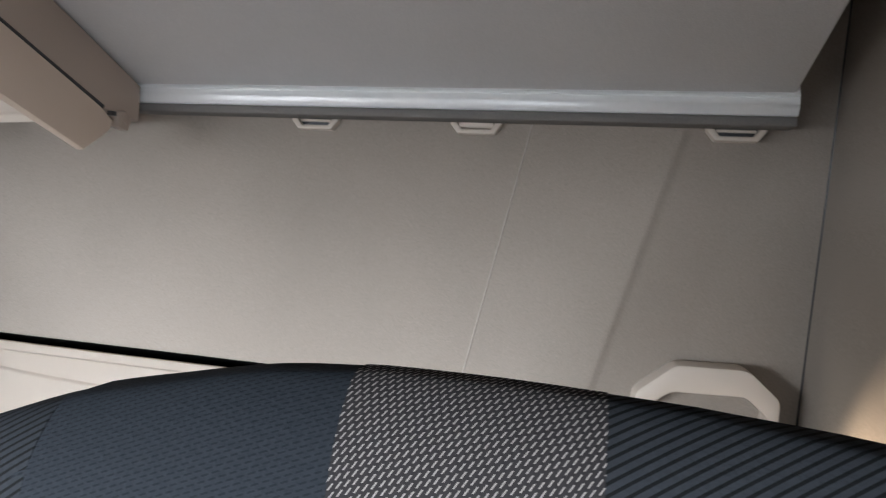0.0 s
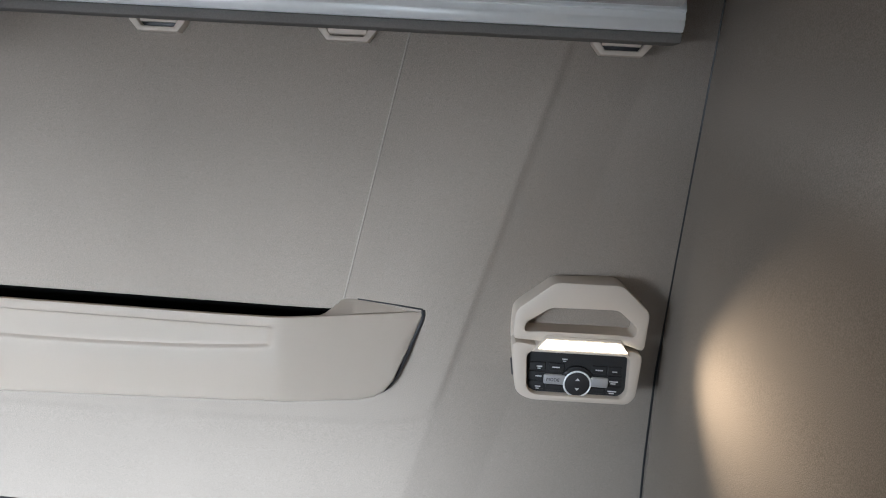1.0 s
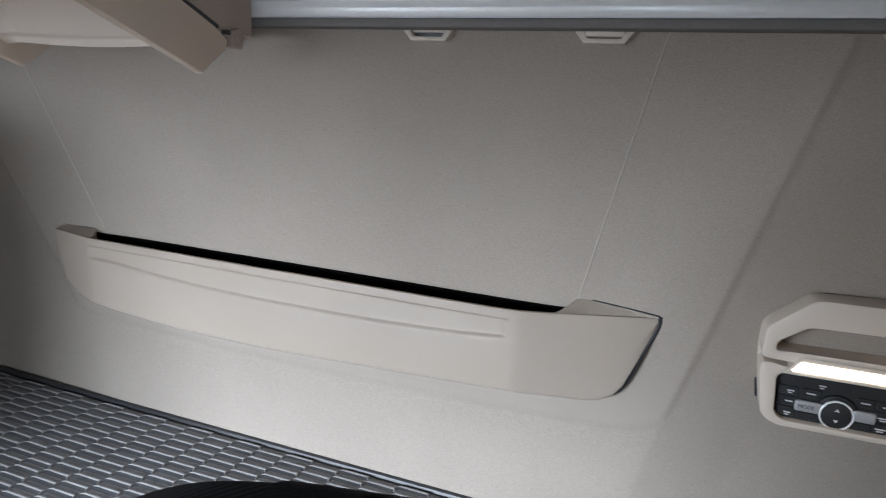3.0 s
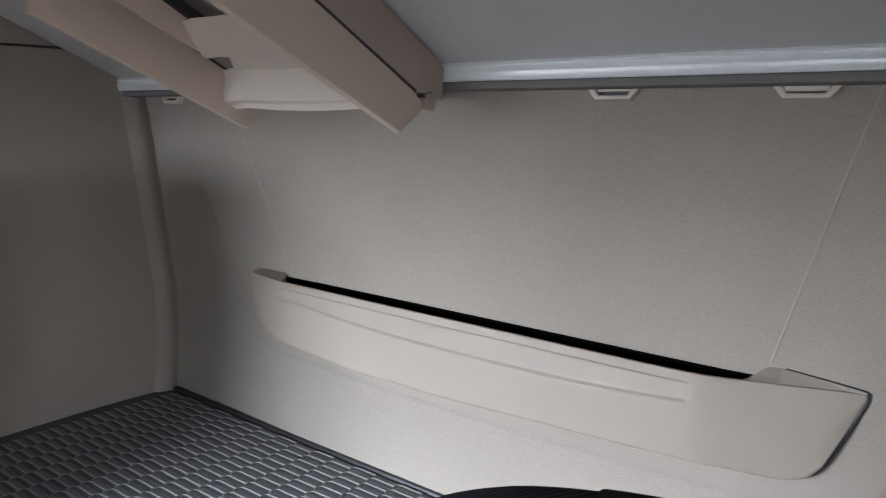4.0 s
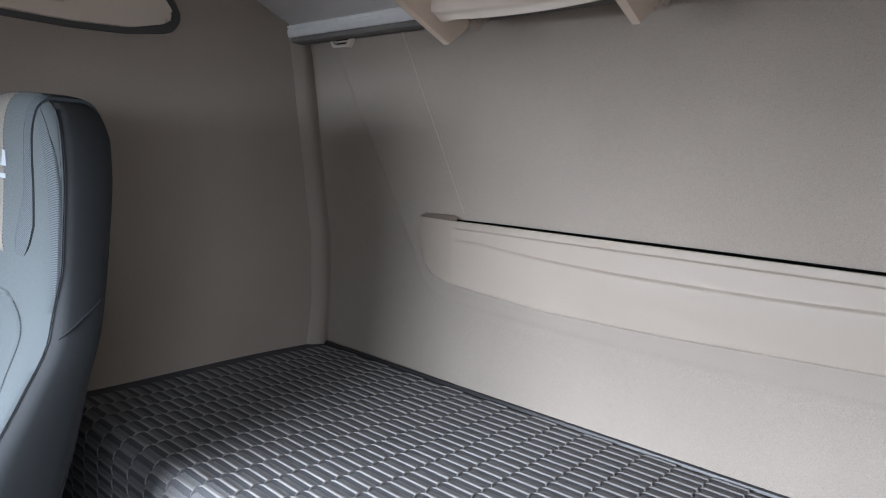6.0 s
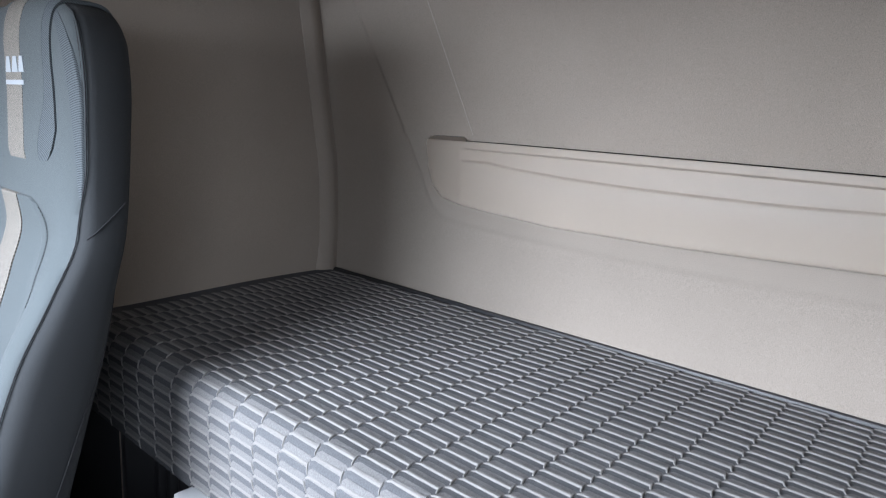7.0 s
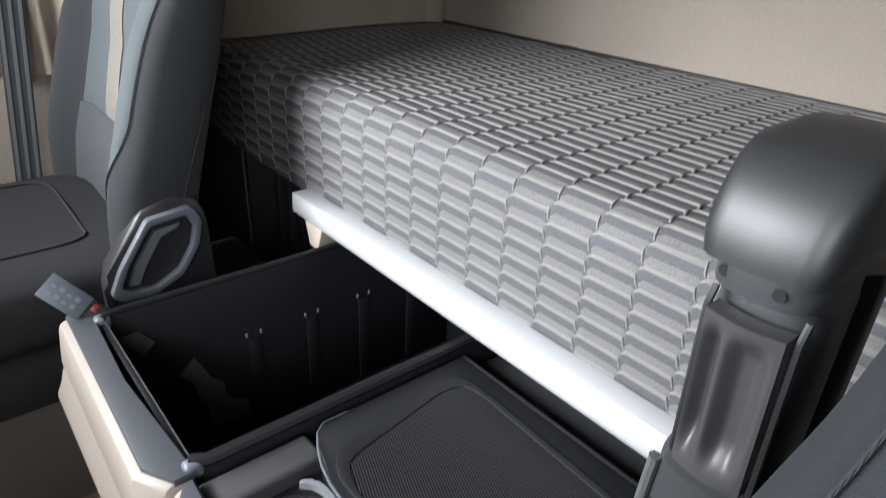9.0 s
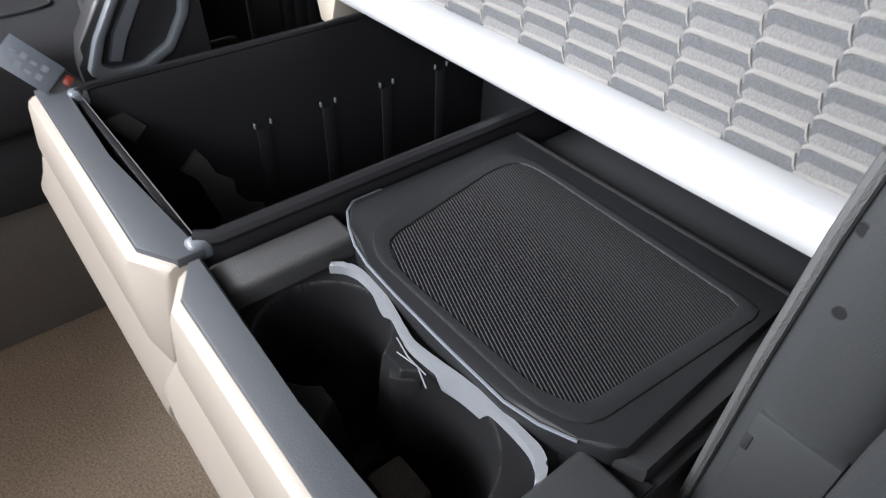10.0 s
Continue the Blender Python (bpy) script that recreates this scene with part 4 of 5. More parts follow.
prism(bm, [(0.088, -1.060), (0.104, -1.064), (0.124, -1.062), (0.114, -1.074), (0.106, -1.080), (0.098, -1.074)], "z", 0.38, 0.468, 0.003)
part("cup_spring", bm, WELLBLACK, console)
# highlights on the spring's edges, made as thin pale grey tubes
bm = bmesh.new()
tube(bm, [(0.084, -1.0555, 0.4795), (0.105, -1.0600, 0.4785), (0.128, -1.0595, 0.4775)], 0.0007, 6)
tube(bm, [(0.096, -1.0640, 0.4785), (0.118, -1.0600, 0.4785), (0.137, -1.0660, 0.4750)], 0.0007, 6)
part("spring_glint", bm, CUPGREY, console, "thin pale tubes standing for highlights on the cup spring")
bm = bmesh.new()
box(bm, (CX0 - 0.001, -1.150, 0.440), (CX0 + 0.044, -1.018, 0.499), 0.007, 3)
part("side_block", bm, BLOCKGREY, console, "grained dark grey side block")
bm = bmesh.new()
box(bm, (CX1 - 0.05, -1.146, 0.440), (CX1 + 0.002, -1.015, 0.490), 0.007, 3)
part("side_block", bm, RUBBER, console)
bm = bmesh.new()
box(bm, (0.118, -1.118, 0.352), (0.168, -1.080, 0.378), 0.006)
part("cup_foot", bm, DARKCARPET, console, "brown rubber foot in the cup holder")
bm = bmesh.new()
lid_pts = [(CX0, -0.774), (CX0, -0.994), (-0.062, -1.007), (-0.040, -1.019), (-0.015, -1.029), (0.014, -1.035), (0.060, -1.038), (0.134, -1.040), (0.195, -1.040), (0.224, -1.034), (0.250, -1.023), (0.268, -1.013), (0.276, -1.002), (0.272, -0.774)]
prism(bm, lid_pts, "z", 0.468, 0.5025, 0.004)
lid = part("lid", bm, LIDBLACK, console, "dark grey lid with a textured mat")
bm = bmesh.new()
mat_out = rounded([(-0.047, -0.836), (-0.042, -0.803), (0.004, -0.800), (0.266, -0.809), (0.250, -1.012), (0.215, -1.028), (0.012, -1.027), (-0.022, -1.008)], 0.016, 3)
mat_in = rounded([(-0.027, -0.846), (-0.022, -0.813), (0.012, -0.809), (0.252, -0.819), (0.234, -1.003), (0.205, -1.016), (0.040, -1.020), (0.000, -1.006)], 0.016, 3)
frame_ring(bm, mat_out, mat_in, "z", 0.500, 0.5045, 0.002)
part("lid_bevel", bm, LIDBLACK, lid)
bm = bmesh.new()
prism(bm, [(0.268, -1.010), (0.292, -0.998), (0.292, -0.774), (0.266, -0.774)], "z", 0.455, 0.4905, 0.004)
part("lid_skirt", bm, BLACK, lid, "black outer flank of the lid")
RIBMAT = striped("fine_ribbed_mat", (0.004, 0.004, 0.005), (0.056, 0.057, 0.060), 320.0, 0.32, (0, 0, radians(110)), rough=0.42, dashes=0.0, bump=1.0)
bm = bmesh.new()
rings = []
for q in spaced(1.0, 0.1, 8):
    # a shallow dome inside the bevel
    rings.append([(0.112 + (x - 0.112) * q, -0.914 + (y + 0.914) * q, 0.5026 + 0.0042 * (1 - q ** 2)) for x, y in mat_in])
loft(bm, rings)
part("lid_mat", bm, RIBMAT, lid, "finely ribbed black rubber mat", smooth=60)
bm = bmesh.new()
tube(bm, [(x, y - 0.0012, 0.5) for x, y in [(CX0, -0.96)] + lid_pts[1:11]], 0.0015, 6)
part("lid_edge", bm, SILVERGREY, lid, "thin bright edge")
bm = bmesh.new()
box(bm, (CX0, -0.772, 0.468), (0.292, -0.766, 0.500), 0.001)
part("lid_hinge", bm, BLACK, lid)
bm = bmesh.new()
disc(bm, (0.085, -0.752), "z", 0.022, 0.464, 0.4725, 24)
part("finger_recess", bm, GLOSSBLACK, console)

# Seats
SZ = [0.44, 0.52, 0.61, 0.74, 0.868, 0.964, 1.05, 1.12, 1.19, 1.27, 1.32, 1.336, 1.357, 1.367, 1.376, 1.384, 1.387]
SF = [-1.085, -1.095, -1.090, -1.055, -1.010, -0.955, -0.912, -0.905, -0.901, -0.898, -0.898, -0.897, -0.894, -0.891, -0.888, -0.883, -0.878]
SB = [-0.955, -0.940, -0.925, -0.893, -0.858, -0.842, -0.822, -0.812, -0.806, -0.810, -0.824, -0.832, -0.846, -0.853, -0.860, -0.868, -0.872]
SW = [0.255, 0.262, 0.272, 0.280, 0.280, 0.278, 0.272, 0.266, 0.262, 0.254, 0.236, 0.218, 0.182, 0.156, 0.122, 0.075, 0.040]


SB2 = SB[:8] + [-0.805, -0.800, -0.800, -0.802, -0.806, -0.810, -0.815, -0.824, -0.832]
SW2 = SW[:9] + [0.259, 0.252, 0.246, 0.230, 0.214, 0.188, 0.130, 0.060]
SW3 = [0.325, 0.328, 0.328, 0.318, 0.290, 0.277] + SW[6:]
shape = {}


def seat_f(z):
    return shape["f"](z)


def seat_b(z):
    return shape["b"](z)


def seat_w(z):
    return shape["w"](z)


def seat_top(x):
    """How high the headrest reaches at x metres from its middle."""
    lo, hi = 1.2, 1.387
    for _ in range(24):
        mid = (lo + hi) / 2
        lo, hi = (mid, hi) if seat_w(mid) > abs(x) else (lo, mid)
    return lo


def seat_front(u, z):
    """Where the front of the backrest lies, u from -1 to 1 across."""
    f, b = seat_f(z), seat_b(z)
    mid, half = (f + b) / 2, (b - f) / 2
    hollow = interp(z, [0.44, 0.675, 0.832, 0.97, 1.09], [0.066, 0.078, 0.068, 0.030, 0.0]) * (1 - smooth_step(0.45, 0.85, abs(u)))
    return mid - half * (1 - min(1, abs(u)) ** 4.5) ** (1 / 4.5) + hollow


def make_seat(x0, y0, z0, label, driver):
    shape.update(f=curve(SZ, SF), b=curve(SZ, SB if driver else SB2), w=curve(SZ, SW3 if driver else SW2))
    seat = thing("cab_chair", (x0, -1.15 + y0, 0.0), label, "seat", "cab seats")

    def at(x, y, z):
        if not driver and x < -0.15:
            # the door side of the seat is narrower
            x = -0.15 + (x + 0.15) * 0.62
        if driver and x < -0.08:
            # the headrest's inner shoulder slopes more
            x = -0.08 + (x + 0.08) * (1 - 0.07 * smooth_step(1.18, 1.30, z))
        if driver:
            # its crown stands a little fuller
            z += 0.0019 * smooth_step(1.28, 1.36, z) * smooth_step(-0.11, -0.06, x) * (1 - smooth_step(-0.02, 0.06, x))
        return (x0 + x, y0 + y, z0 + z)

    bm = bmesh.new()
    rows = []
    zz = spaced(0.44, 1.31, 40) + spaced(1.32, 1.387, 24)
    for z in zz:
        w, f, b = seat_w(z), seat_f(z), seat_b(z)
        mid, half = (f + b) / 2, (b - f) / 2
        row = []
        for i in range(56):
            a = 2 * math.pi * i / 56
            c, s = math.cos(a), math.sin(a)
            u = math.copysign(abs(c) ** (2 / 4.5), c)
            if s < 0:
                row.append(at(u * w, seat_front(u, z), z))
            else:
                row.append(at(u * w, mid + half * abs(s) ** (2 / 4.5), z))
        rows.append(row)
    loft(bm, rows)
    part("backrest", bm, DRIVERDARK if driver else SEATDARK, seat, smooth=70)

    def patch(name, mat, left, right, za, zb, off, lab="", nz=26, nu=14, square=False):
        """A sewn-on panel between two edges given in metres from the seat's middle, at each height."""
        def f(v, t):
            z = za + (zb - za) * math.sin(v * math.pi / 2)
            w = seat_w(z)
            l, r = max(left(z), -0.976 * w), min(right(z), 0.976 * w)
            x = l + (r - l) * t
            edge = min(v, 1 - v) if square else min(t, 1 - t, v, 1 - v)
            y = seat_front(x / w, z) - off * smooth_step(-0.03, 0.07, edge)
            return at(x, y, z), (0, -1, 0)
        bm = bmesh.new()
        sheet(bm, f, spaced(0, 1, nz), spaced(0, 1, nu), 0.008)
        return part(name, bm, mat, seat, lab, smooth=70)

    def const(v):
        return lambda z: v

    def pillow(z):
        return 0.142 * interp(z, [1.136, 1.145, 1.165, 1.20, 1.30], [0.62, 0.80, 0.93, 1.0, 0.95])

    def over(name, mat, left, right, za, off, lab="", nx=12, tuck=False):
        """A sewn panel that runs up the headrest's front and over its top."""
        def f(v, t):
            zn = za + (1.387 - za) * math.sin(min(v / 0.75, 1) * math.pi / 2)
            x = left(zn) + (right(zn) - left(zn)) * t
            top = seat_top(x) - 0.0004
            if v < 0.75:
                z = za + (top - za) * math.sin(v / 0.75 * math.pi / 2)
                y = seat_front(x / seat_w(z), z)
                a = math.pi / 2 * smooth_step(top - 0.025, top, z)
            else:
                q = (v - 0.75) / 0.25
                z = top - 0.05 * q * q
                mid, half = (seat_f(z) + seat_b(z)) / 2, (seat_b(z) - seat_f(z)) / 2
                y = mid + half * (1 - min(1, abs(x / seat_w(z))) ** 4.5) ** (1 / 4.5)
                a = math.pi / 2 * (1 + smooth_step(0, 0.5, q))
            nrm = Vector((0, -math.cos(a), math.sin(a)))
            k = off * smooth_step(-0.02, 0.05, v)
            if tuck:
                k = (off + 0.0015) * smooth_step(0.0, 0.08, min(t, 1 - t)) - 0.0015
            return Vector(at(x, y, z)) + nrm * k, nrm
        bm = bmesh.new()
        sheet(bm, f, spaced(0, 0.75, 40) + spaced(0.75, 1, 12)[1:], spaced(0, 1, nx), 0.005)
        return part(name, bm, mat, seat, lab, smooth=70)

    def bolster(z):
        """The seam between the front cover and the side bolster."""
        return (0.934 if driver else 0.934 + 0.044 * smooth_step(1.05, 1.15, z) - 0.19 * smooth_step(0.76, 0.60, z)) * seat_w(z)

    half = 0.036
    PX = 0.0 if driver else 0.037

    def rib_from(z):
        return min(0.160 - 0.03 * smooth_step(1.26, 1.16, z), 1.37 * pillow(z) - 0.006)

    if driver:
        patch("front_cover", SEATSMOOTH, lambda z: -0.93 * seat_w(z), lambda z: bolster(z) - 0.001, 1.07, 1.3868, 0.003, "dark blue front cover", 70, 24)
        patch("front_cover", SEATDARK, lambda z: -0.115 - 0.14 * smooth_step(0.94, 1.075, z), lambda z: bolster(z) - 0.001, 0.60, 1.078, 0.003, "dark cloth front cover", 30, 20)
    else:
        patch("front_cover", SEATGREY, lambda z: max(-0.93 * seat_w(z), -0.115 - 0.16 * smooth_step(0.94, 1.10, z)), lambda z: bolster(z) - 0.001, 0.60, 1.3868, 0.003, "blue grey front cover", 110, 28)
    patch("lower_cover", SEATMID, const(-0.162), lambda z: 0.075 + 0.10 * smooth_step(0.62, 0.54, z), 0.48, 0.694, 0.0095, "charcoal cloth lower cover", 20)
    if driver:
        over("headrest_panel", SEATSMOOTH, lambda z: -pillow(z), const(-0.046), 1.14, 0.004, "dark blue mesh panel")
        over("headrest_stripe", STRIPE, const(-0.046), const(0.018), 1.138, 0.0043, "beige dashed stripe")
        over("headrest_panel", RIBBED, const(0.018), lambda z: pillow(z), 1.14, 0.004, "ribbed dark panel")
        over("headrest_flank", RIBBED, const(-0.236), lambda z: -pillow(z) * 1.01, 1.16, 0.003, "ribbed dark flank")
        over("headrest_flank", RIBBED, lambda z: pillow(z) * 1.01, const(0.236), 1.16, 0.003, "ribbed dark flank")
    else:
        # the pillow and its stripe sit nearer the aisle than the seat's middle
        over("headrest_panel", SEATGREY, lambda z: -0.006 - 0.30 * (pillow(z) - 0.088), const(PX - half), 1.14, 0.006)
        over("headrest_stripe", TWILL, const(PX - half), const(PX + half), 1.138, 0.0065, "beige woven stripe")
        over("headrest_panel", SEATGREY, const(PX + half), lambda z: rib_from(z), 1.14, 0.006)
        over("headrest_edge", RIBGREY, lambda z: rib_from(z), lambda z: 1.37 * pillow(z), 1.14, 0.0058, "ribbed grey edge")
        over("headrest_flank", RIBGREY, lambda z: seat_w(z) * (0.930 - 0.09 * smooth_step(1.12, 1.36, z)), lambda z: bolster(z) - 0.004, 1.10, 0.0030, "ribbed grey flank", 8)

    def mid_w(z):
        return 0.150 * interp(z, [0.62, 0.70, 0.9, 1.03, 1.06, 1.08, 1.09], [1.05, 1.05, 1.0, 0.90, 0.80, 0.66, 0.50])

    cloth, lab = (SEATMID, "charcoal centre panel") if driver else (SEATGREY, "blue grey centre panel")
    SX, grow = (0.0, 0.0) if driver else (0.008, 0.018)
    patch("centre_panel", cloth, lambda z: -mid_w(z), const(SX - half + 0.007), 0.68, 1.088, 0.008, lab, 40)
    patch("centre_stripe", TWILL, const(SX - half), const(SX + half), 0.68, 1.088, 0.0095, "beige woven stripe", 40, square=True)
    patch("centre_panel", cloth, const(SX + half - 0.007), lambda z: mid_w(z) + grow, 0.68, 1.088, 0.008, lab, 40)
    if not driver:
        # sewn stitches along the aisle edge of the centre panel
        bm = bmesh.new()
        for z in spaced(0.93, 1.072, 30):
            run = []
            for q in (z, z + 0.0030):
                x = mid_w(q) + grow + 0.0012
                run.append(at(x, seat_front(x / seat_w(q), q) - 0.0052, q))
            tube(bm, run, 0.0009, 5)
        part("stitching", bm, SEATDARK, seat, "dark sewn stitches")
    for s in (-1, 1):
        if driver or s > 0:
            bm = bmesh.new()
            pts = [at(s * bolster(z), seat_front(bolster(z) / seat_w(z) - 0.004, z) - 0.0025, z) for z in spaced(0.60, 1.20 if driver else 1.375, 56)]
            tube(bm, pts, 0.0011, 6)
            part("piping", bm, CUSHION, seat, "dark sewn seam")
        bm = bmesh.new()
        pts = []
        for v in spaced(0, 1, 10):
            z = 1.045 + 0.05 * v
            f, b = seat_f(z), seat_b(z)
            q = 0.20 + 0.55 * v
            pts.append(at(s * seat_w(z) * (1 - abs(2 * q - 1) ** 4.5) ** (1 / 4.5), f + (b - f) * q, z))
        tube(bm, pts, 0.0014, 6)
        part("seam", bm, CUSHION, seat)
        bm = bmesh.new()
        pts = []
        for z in spaced(0.52, 0.985, 24):
            f, b = seat_f(z), seat_b(z)
            q = 0.66 + 0.27 * ((z - 0.52) / 0.465) ** 1.4
            pts.append(at(s * seat_w(z) * (1 - abs(2 * q - 1) ** 4.5) ** (1 / 4.5), f + (b - f) * q, z))
        tube(bm, pts, 0.0013, 6)
        part("seam", bm, CUSHION, seat)
    # badge of plain shapes on the headrest
    for j, (dx, w, h) in enumerate(((PX - 0.032, 0.026, 0.024), (PX - 0.002, 0.028, 0.024), (PX + 0.028, 0.024, 0.024))):
        bm = bmesh.new()
        yb = seat_front(0, 1.29) - 0.0105
        prism(bm, [(x0 + dx, z0 + 1.278), (x0 + dx + w, z0 + 1.278), (x0 + dx + w * 0.8, z0 + 1.278 + h), (x0 + dx + w * 0.25, z0 + 1.278 + h)], "y", y0 + yb + 0.003, y0 + yb + 0.006, 0)
        part("badge", bm, GREYINK, seat, "pale printed badge", smooth=0)
    bm = bmesh.new()
    yb = seat_front(0, 1.262) - 0.0105
    box(bm, at(PX - 0.034, yb + 0.003, 1.259), at(PX + 0.048, yb + 0.006, 1.266), 0)
    part("badge_bar", bm, GREYINK, seat, smooth=0)
    # cushion
    bm = bmesh.new()
    rows = []
    for y in spaced(-1.02, -1.56, 16):
        e = smooth_step(-1.57, -1.48, y)
        row = []
        for i in range(40):
            a = 2 * math.pi * i / 40
            c, s = math.cos(a), math.sin(a)
            u, v = math.copysign(abs(c) ** 0.4, c), math.copysign(abs(s) ** 0.4, s)
            hollow = 0.015 * (1 - smooth_step(0.3, 0.8, abs(u))) if v > 0 else 0
            row.append(at(u * 0.262, y, 0.475 + v * (0.045 + 0.028 * e) - hollow))
        rows.append(row)
    loft(bm, rows)
    cushion = part("cushion", bm, CUSHION, seat, "dark cloth seat cushion", smooth=70)
    loop = []
    for x, y in rounded([(-0.165, -1.10), (0.165, -1.10), (0.165, -1.44), (-0.165, -1.44)], 0.06, 8):
        e = smooth_step(-1.57, -1.48, y)
        loop.append(at(x, y, 0.4765 + 0.045 + 0.028 * e - 0.015 * (1 - smooth_step(0.3, 0.8, abs(x) / 0.262))))
    bm = bmesh.new()
    tube(bm, loop, 0.0022, 6, True)
    part("seam", bm, SEATDARK, cushion)
    bm = bmesh.new()
    box(bm, at(-0.25, -1.55, 0.30), at(0.25, -1.0, 0.415), 0.02)
    part("seat_skirt", bm, CUSHION, seat)
    bm = bmesh.new()
    if z0 >= 0:
        box(bm, (x0 - 0.13, y0 - 1.45, 0.0), (x0 + 0.13, y0 - 0.98, z0 + 0.31), 0.01)
    part("pedestal", bm, BLACK, seat)
    # recliner cover
    s = -1 if driver else 1
    bm = bmesh.new()
    out = rounded([(-0.991, 0.634), (-0.954, 0.624), (-0.944, 0.586), (-0.936, 0.40), (-1.122, 0.40), (-1.118, 0.515), (-1.045, 0.622)], 0.014, 3)
    prism(bm, [(y0 + y, z0 + z) for y, z in out], "x", x0 + s * 0.24, x0 + s * 0.278, 0.006)
    rec = part("recliner_cover", bm, BLACK, seat, "dark grey recliner cover")
    bm = bmesh.new()
    o1 = rounded([(-1.112, 0.493), (-1.093, 0.534), (-1.041, 0.609), (-0.970, 0.617), (-0.955, 0.588), (-0.966, 0.545), (-0.997, 0.500), (-1.046, 0.476), (-1.095, 0.479)], 0.004, 2)
    i1 = [(-1.025 + 0.80 * (y + 1.025), 0.548 + 0.80 * (z - 0.548)) for y, z in o1]
    frame_ring(bm, [(y0 + y, z0 + z) for y, z in o1], [(y0 + y, z0 + z) for y, z in i1], "x", x0 + s * 0.276, x0 + s * 0.292, 0.002)
    part("loop_handle", bm, LEVERGREY, rec, "slate grey loop handle")
    bm = bmesh.new()
    prism(bm, [(y0 + y, z0 + z) for y, z in [(-1.082, 0.503), (-1.068, 0.537), (-1.031, 0.587), (-0.990, 0.592), (-0.994, 0.583), (-1.024, 0.577), (-1.053, 0.534), (-1.066, 0.500)]], "x", x0 + s * 0.276, x0 + s * 0.288, 0.002)
    part("lever", bm, LEVERGREY, rec, "slate grey lever")
    return seat


passenger = make_seat(-0.812, 0.0, 0.0, "grey cloth passenger seat with a beige stripe", False)
tagged(passenger, "blue grey cloth passenger seat with beige stripe beside the bunk")
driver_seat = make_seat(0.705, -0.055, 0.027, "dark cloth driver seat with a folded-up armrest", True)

# Buckle of the passenger seat
along, across = Vector((0.42, 0.60, -0.68)).normalized(), Vector((-0.2, 0.84, 0.5))
across = (across - along * across.dot(along)).normalized()
facing = along.cross(across)
bk = Matrix((along, across, facing)).transposed().to_4x4()
bk.translation = (-0.470, -1.179, 0.546)
bm = bmesh.new()
box(bm, (0.014, -0.016, -0.024), (0.070, 0.018, -0.003), 0.005, m=bk)
buckle = part("belt_buckle", bm, CHARCOAL, passenger, "black seat belt buckle with a grey tag")
bm = bmesh.new()
box(bm, (0.066, -0.014, -0.018), (0.140, 0.014, -0.012), 0.002, m=bk)
part("strap", bm, BLACK, buckle)
bm = bmesh.new()
box(bm, (0.036, 0.002, -0.011), (0.046, 0.015, -0.002), 0.002, m=bk)
part("release_button", bm, RED, buckle, "red release button")
bm = bmesh.new()
box(bm, (-0.032, -0.019, -0.001), (0.032, 0.019, 0.001), 0.0006, m=bk)
tag = part("tag", bm, SLATE, buckle, "grey printed tag")
for i in range(4):
    for j in range(2):
        bm = bmesh.new()
        box(bm, (-0.024 + i * 0.012, -0.010 + j * 0.012, 0.0011), (-0.017 + i * 0.012, -0.006 + j * 0.012 + 0.003 * (i % 2), 0.0016), 0, m=bk)
        part("print", bm, SILVERGREY, buckle, smooth=0)

# Folded armrest of the driver seat
ARM_Z = [0.42, 0.60, 0.70, 0.748, 0.753, 0.879, 0.884, 0.90, 0.93]
ARM_L = [0.305, 0.309, 0.313, 0.317, 0.318, 0.323, 0.323, 0.324, 0.327]
ARM_F = [-0.963, -0.969, -0.972, -0.974, -0.960, -0.965, -0.982, -0.983, -0.980]


def arm_ring(z):
    l, f = interp(z, ARM_Z, ARM_L), interp(z, ARM_Z, ARM_F)
    ring = []
    for i in range(36):
        a = 2 * math.pi * i / 36
        c, k = math.cos(a), math.sin(a)
        ring.append(((l + 0.385) / 2 + (0.385 - l) / 2 * math.copysign(abs(c) ** 0.74, c), (f - 0.90) / 2 + (-0.90 - f) / 2 * math.copysign(abs(k) ** 0.74, k), z))
    return ring


bm = bmesh.new()
loft(bm, [arm_ring(z) for z in spaced(0.42, 0.74, 12) + [0.748, 0.753, 0.78, 0.82, 0.85, 0.879, 0.884, 0.892, 0.90, 0.91]])
arm = part("armrest", bm, RUBBER, driver_seat, "black folded-up armrest", smooth=60)
rows = []
for z, grow in [(0.500, 0.55), (0.508, 0.8), (0.525, 0.92)] + [(z, 1.0) for z in spaced(0.56, 0.89, 8)]:
    rows.append([(0.3525 + 0.036 * grow * c, -0.897 + 0.022 * grow * k, z) for c, k in ((-0.8, -1), (0.8, -1), (1, -0.4), (1, 0.4), (0.8, 1), (-0.8, 1), (-1, 0.4), (-1, -0.4))])
bm = bmesh.new()
loft(bm, rows)
pad = part("pad", bm, PADRUBBER, arm, "soft black armrest pad", smooth=70)
rows = []
for v in spaced(0, 1, 16):
    # the pad's head: a rounded cap over the arm's upper end
    z = 0.905 + 0.058 * v
    r = (1 - v ** 5.5) ** (1 / 5.5)
    hx, y0, y1 = 0.0340 * (0.74 + 0.26 * r) * (0.93 + 0.07 * smooth_step(0, 0.2, v)), -0.996 + 0.050 * (1 - r) + 0.026 * v * v, -0.872 - 0.03 * (1 - r)
    ring = []
    for i in range(32):
        a = 2 * math.pi * i / 32
        c, k = math.cos(a), math.sin(a)
        ring.append((0.3555 + hx * math.copysign(abs(c) ** 0.34, c), (y0 + y1) / 2 + (y1 - y0) / 2 * math.copysign(abs(k) ** 0.34, k), z))
    rows.append(ring)
bm = bmesh.new()
loft(bm, rows)
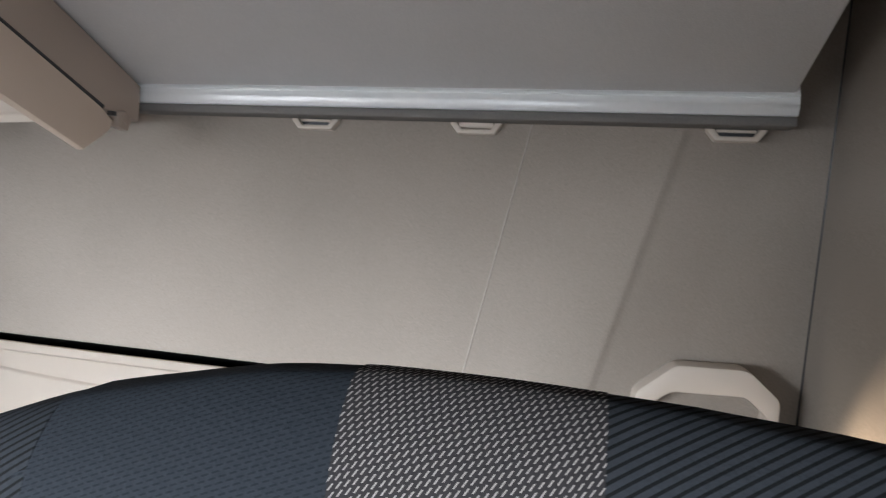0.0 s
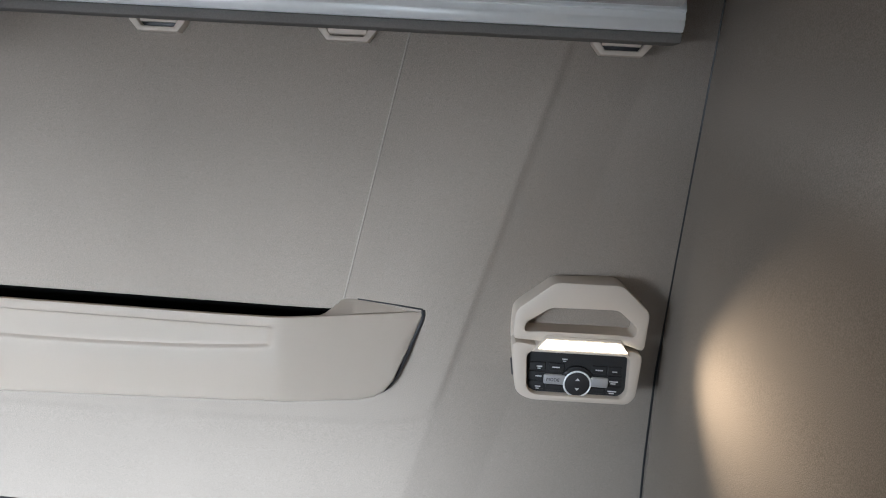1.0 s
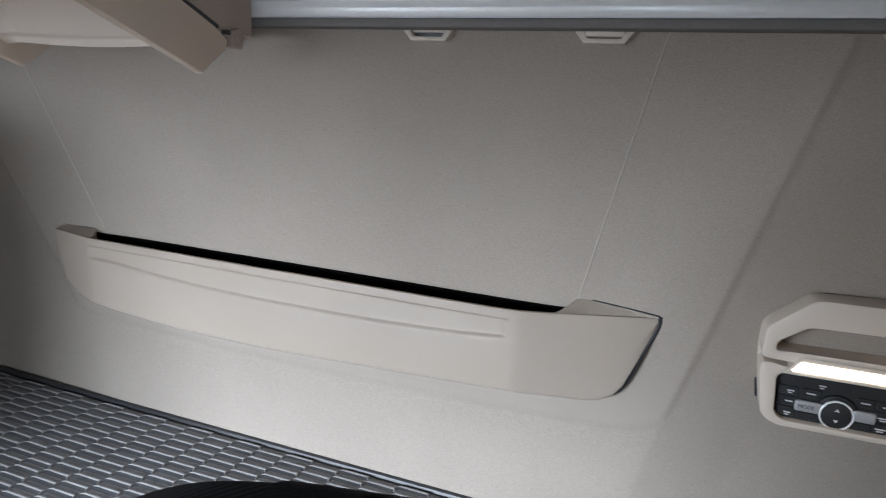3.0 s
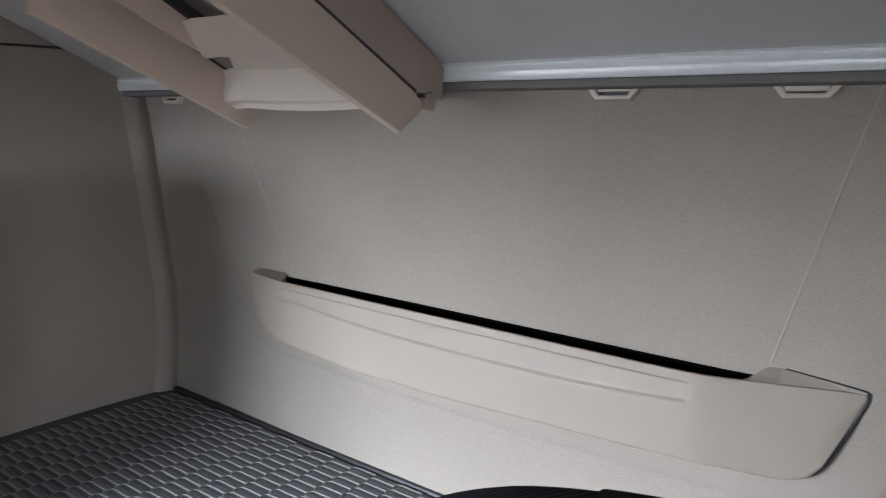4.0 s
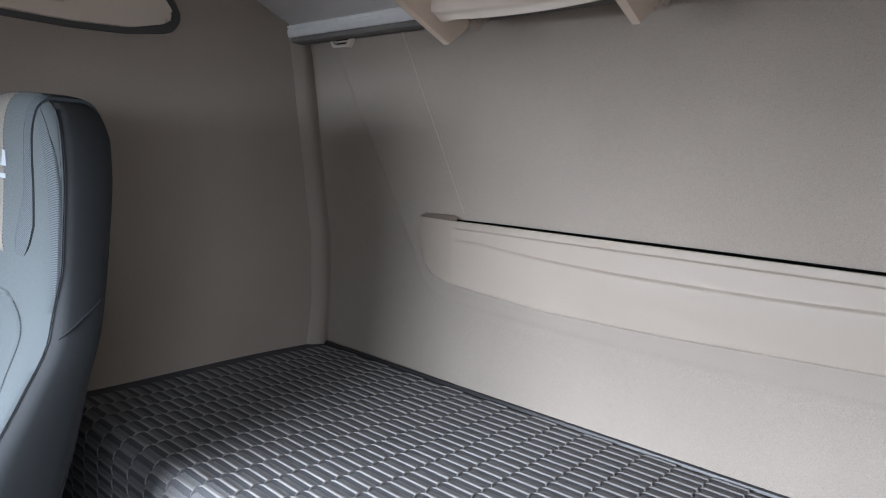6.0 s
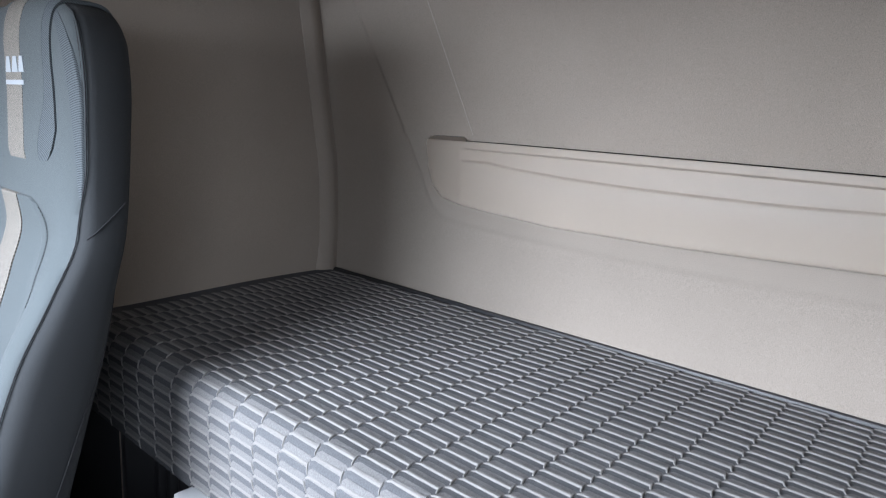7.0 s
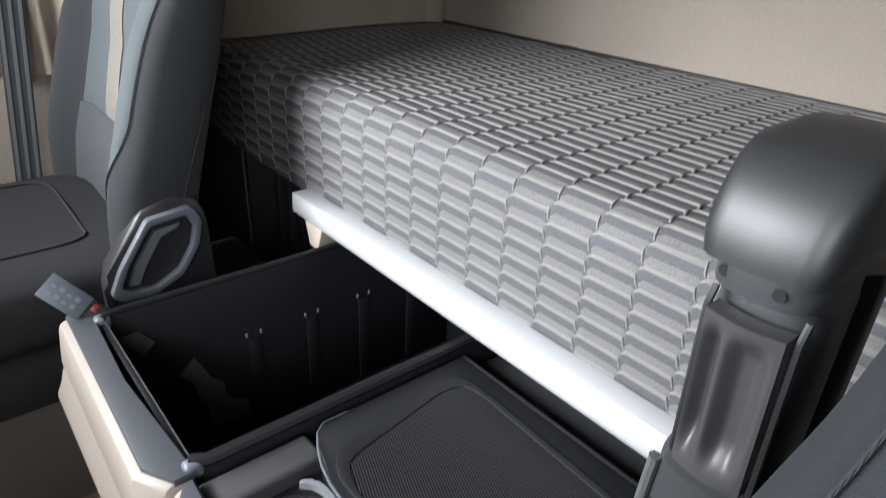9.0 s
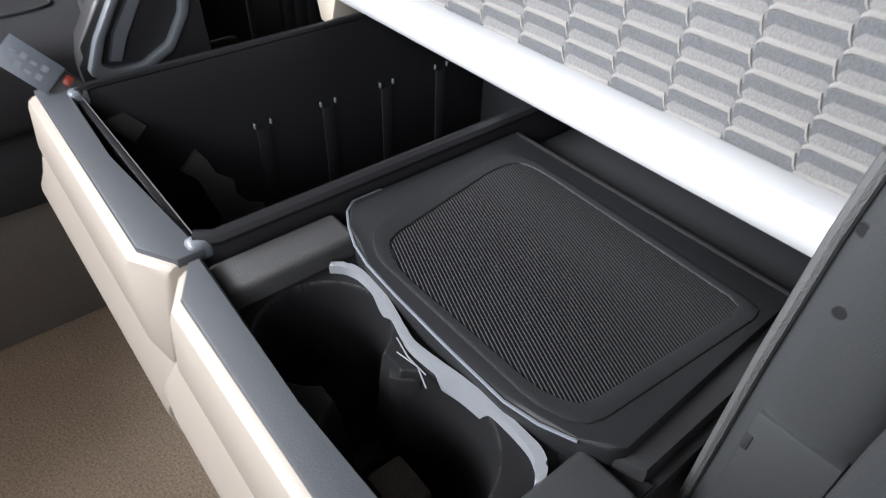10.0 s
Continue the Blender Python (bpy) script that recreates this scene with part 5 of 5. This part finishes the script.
part("pad_head", bm, PADRUBBER, arm, "rounded soft head of the pad", smooth=70)


def trough(u, v):
    x = 0.333 + 0.043 * u
    z = 0.758 + 0.112 * v
    hollow = smooth_step(0.0, 0.15, u) * (1 - smooth_step(0.18, 0.33, u)) + smooth_step(0.35, 0.55, u) * (1 - smooth_step(0.70, 0.95, u))
    dip = 0.012 * hollow * smooth_step(0.02, 0.30, v) * (1 - smooth_step(0.78, 0.97, v))
    return (x, -0.9685 - 0.0075 * v - 0.005 + dip - 0.004 * math.sin(math.pi * u), z), (0, -1, 0)


bm = bmesh.new()
sheet(bm, trough, spaced(0, 1, 37), spaced(0, 1, 30), 0.014)
part("metal_plate", bm, STEEL, arm, "dark satin metal plate with two hollows", smooth=60)
for x in (0.3300, 0.3795):
    bm = bmesh.new()
    tube(bm, [(x, -0.962, 0.752), (x, -0.968, 0.760), (x, -0.973, 0.868), (x, -0.968, 0.878)], 0.0022, 8)
    part("side_ridge", bm, PADRUBBER, arm)
for x, z in ((0.337, 0.893), (0.366, 0.893), (0.326, 0.706), (0.354, 0.706), (0.335, 0.662)):
    bm = bmesh.new()
    l, f = interp(z, ARM_Z, ARM_L), interp(z, ARM_Z, ARM_F)
    u = abs(2 * (x - l) / (0.385 - l) - 1)
    yf = (f - 0.90) / 2 - (-0.90 - f) / 2 * (1 - u ** 2.703) ** 0.37
    disc(bm, (x, z), "y", 0.0036, yf + 0.006, yf - 0.0006, 18, 0.0)
    part("screw_recess", bm, GLOSSBLACK, arm, "dark screw recess")
bm = bmesh.new()
tube(bm, [(interp(z, ARM_Z, ARM_L) + 0.0035, interp(z, ARM_Z, ARM_F) + 0.0075, z) for z in spaced(0.43, 0.744, 14)], 0.0042, 8)
part("edge_rim", bm, RIMGREY, arm, "grained grey edge rim")
bm = bmesh.new()
box(bm, (0.326, -0.9705, 0.44), (0.376, -0.957, 0.572), 0.0015)
part("cover_flap", bm, RUBBER, arm)
bm = bmesh.new()
box(bm, (0.326, -0.9715, 0.538), (0.331, -0.966, 0.552), 0.001)
part("flap_slot", bm, BLACK, arm, "small dark slot")
bm = bmesh.new()
box(bm, (0.392, -0.95, 0.47), (0.47, -0.88, 0.55), 0.01)
part("pivot", bm, CHARCOAL, arm)

# Curtain and seat belt by the door pillar
curtain = thing("cab_curtain", (-1.06, -1.25, 0.75), "gathered beige side curtain beside the passenger seat", "curtain")
bm = bmesh.new()
sheet(bm, lambda y, z: ((-1.046 + 0.009 * math.sin(y * 120) + 0.003 * math.sin(z * 6 + y * 30), y - 0.02 * (1 - z) * (z < 1), z), (1, 0, 0)), spaced(-1.125, -0.935, 90), spaced(0.735, 1.95, 24), 0.004)
part("cloth", bm, CURTAIN, curtain, smooth=80)
bm = bmesh.new()
box(bm, (-1.062, -1.45, 1.95), (-1.02, -0.93, 1.97), 0.004)
part("curtain_track", bm, CHARCOAL, curtain)
belt = thing("seat_belt", (-1.03, -1.05, 0.35), "dark grey seat belt webbing beside the passenger seat", "seat belt")


def belt_y(z):
    return -1.0595 + 0.125 * (z - 0.878) - 0.024


for name, a, b, out, mat, lab in [("webbing", -0.024, 0.024, 0.0, SEATMID, "dark grey woven webbing")] + [("woven_line", q - 0.0032, q + 0.0032, 0.0012, WEBLINE, "paler woven line") for q in (-0.017, 0.0, 0.017)]:
    bm = bmesh.new()
    rows = []
    for z in spaced(0.30, 1.40, 40):
        x, y = -1.030 + 0.003 * math.sin(z * 5) - 0.008 * smooth_step(0.9, 1.4, z), belt_y(z)
        rows.append([(x, y + a, z), (x + 0.0025 + out, y + a, z), (x + 0.0025 + out, y + b, z), (x, y + b, z)])
    loft(bm, rows)
    part(name, bm, mat, belt, lab, smooth=40)
bm = bmesh.new()
box(bm, (-1.062, belt_y(1.40) - 0.03, 1.385), (-1.030, belt_y(1.40) + 0.03, 1.43), 0.006)
part("belt_guide", bm, CHARCOAL, belt)
bm = bmesh.new()
box(bm, (-1.052, belt_y(0.30) - 0.028, 0.276), (-1.020, belt_y(0.30) + 0.028, 0.32), 0.005)
part("belt_anchor", bm, CHARCOAL, belt)

# Carpeted step under the passenger seat
step = thing("seat_step", (-0.86, -1.4, 0.0), "grey brown carpeted step under the passenger seat", "step")
bm = bmesh.new()
box(bm, (-1.05, -2.0, 0.0), (-0.655, -0.70, 0.28), 0.012)
part("step_block", bm, DARKCARPET, step)
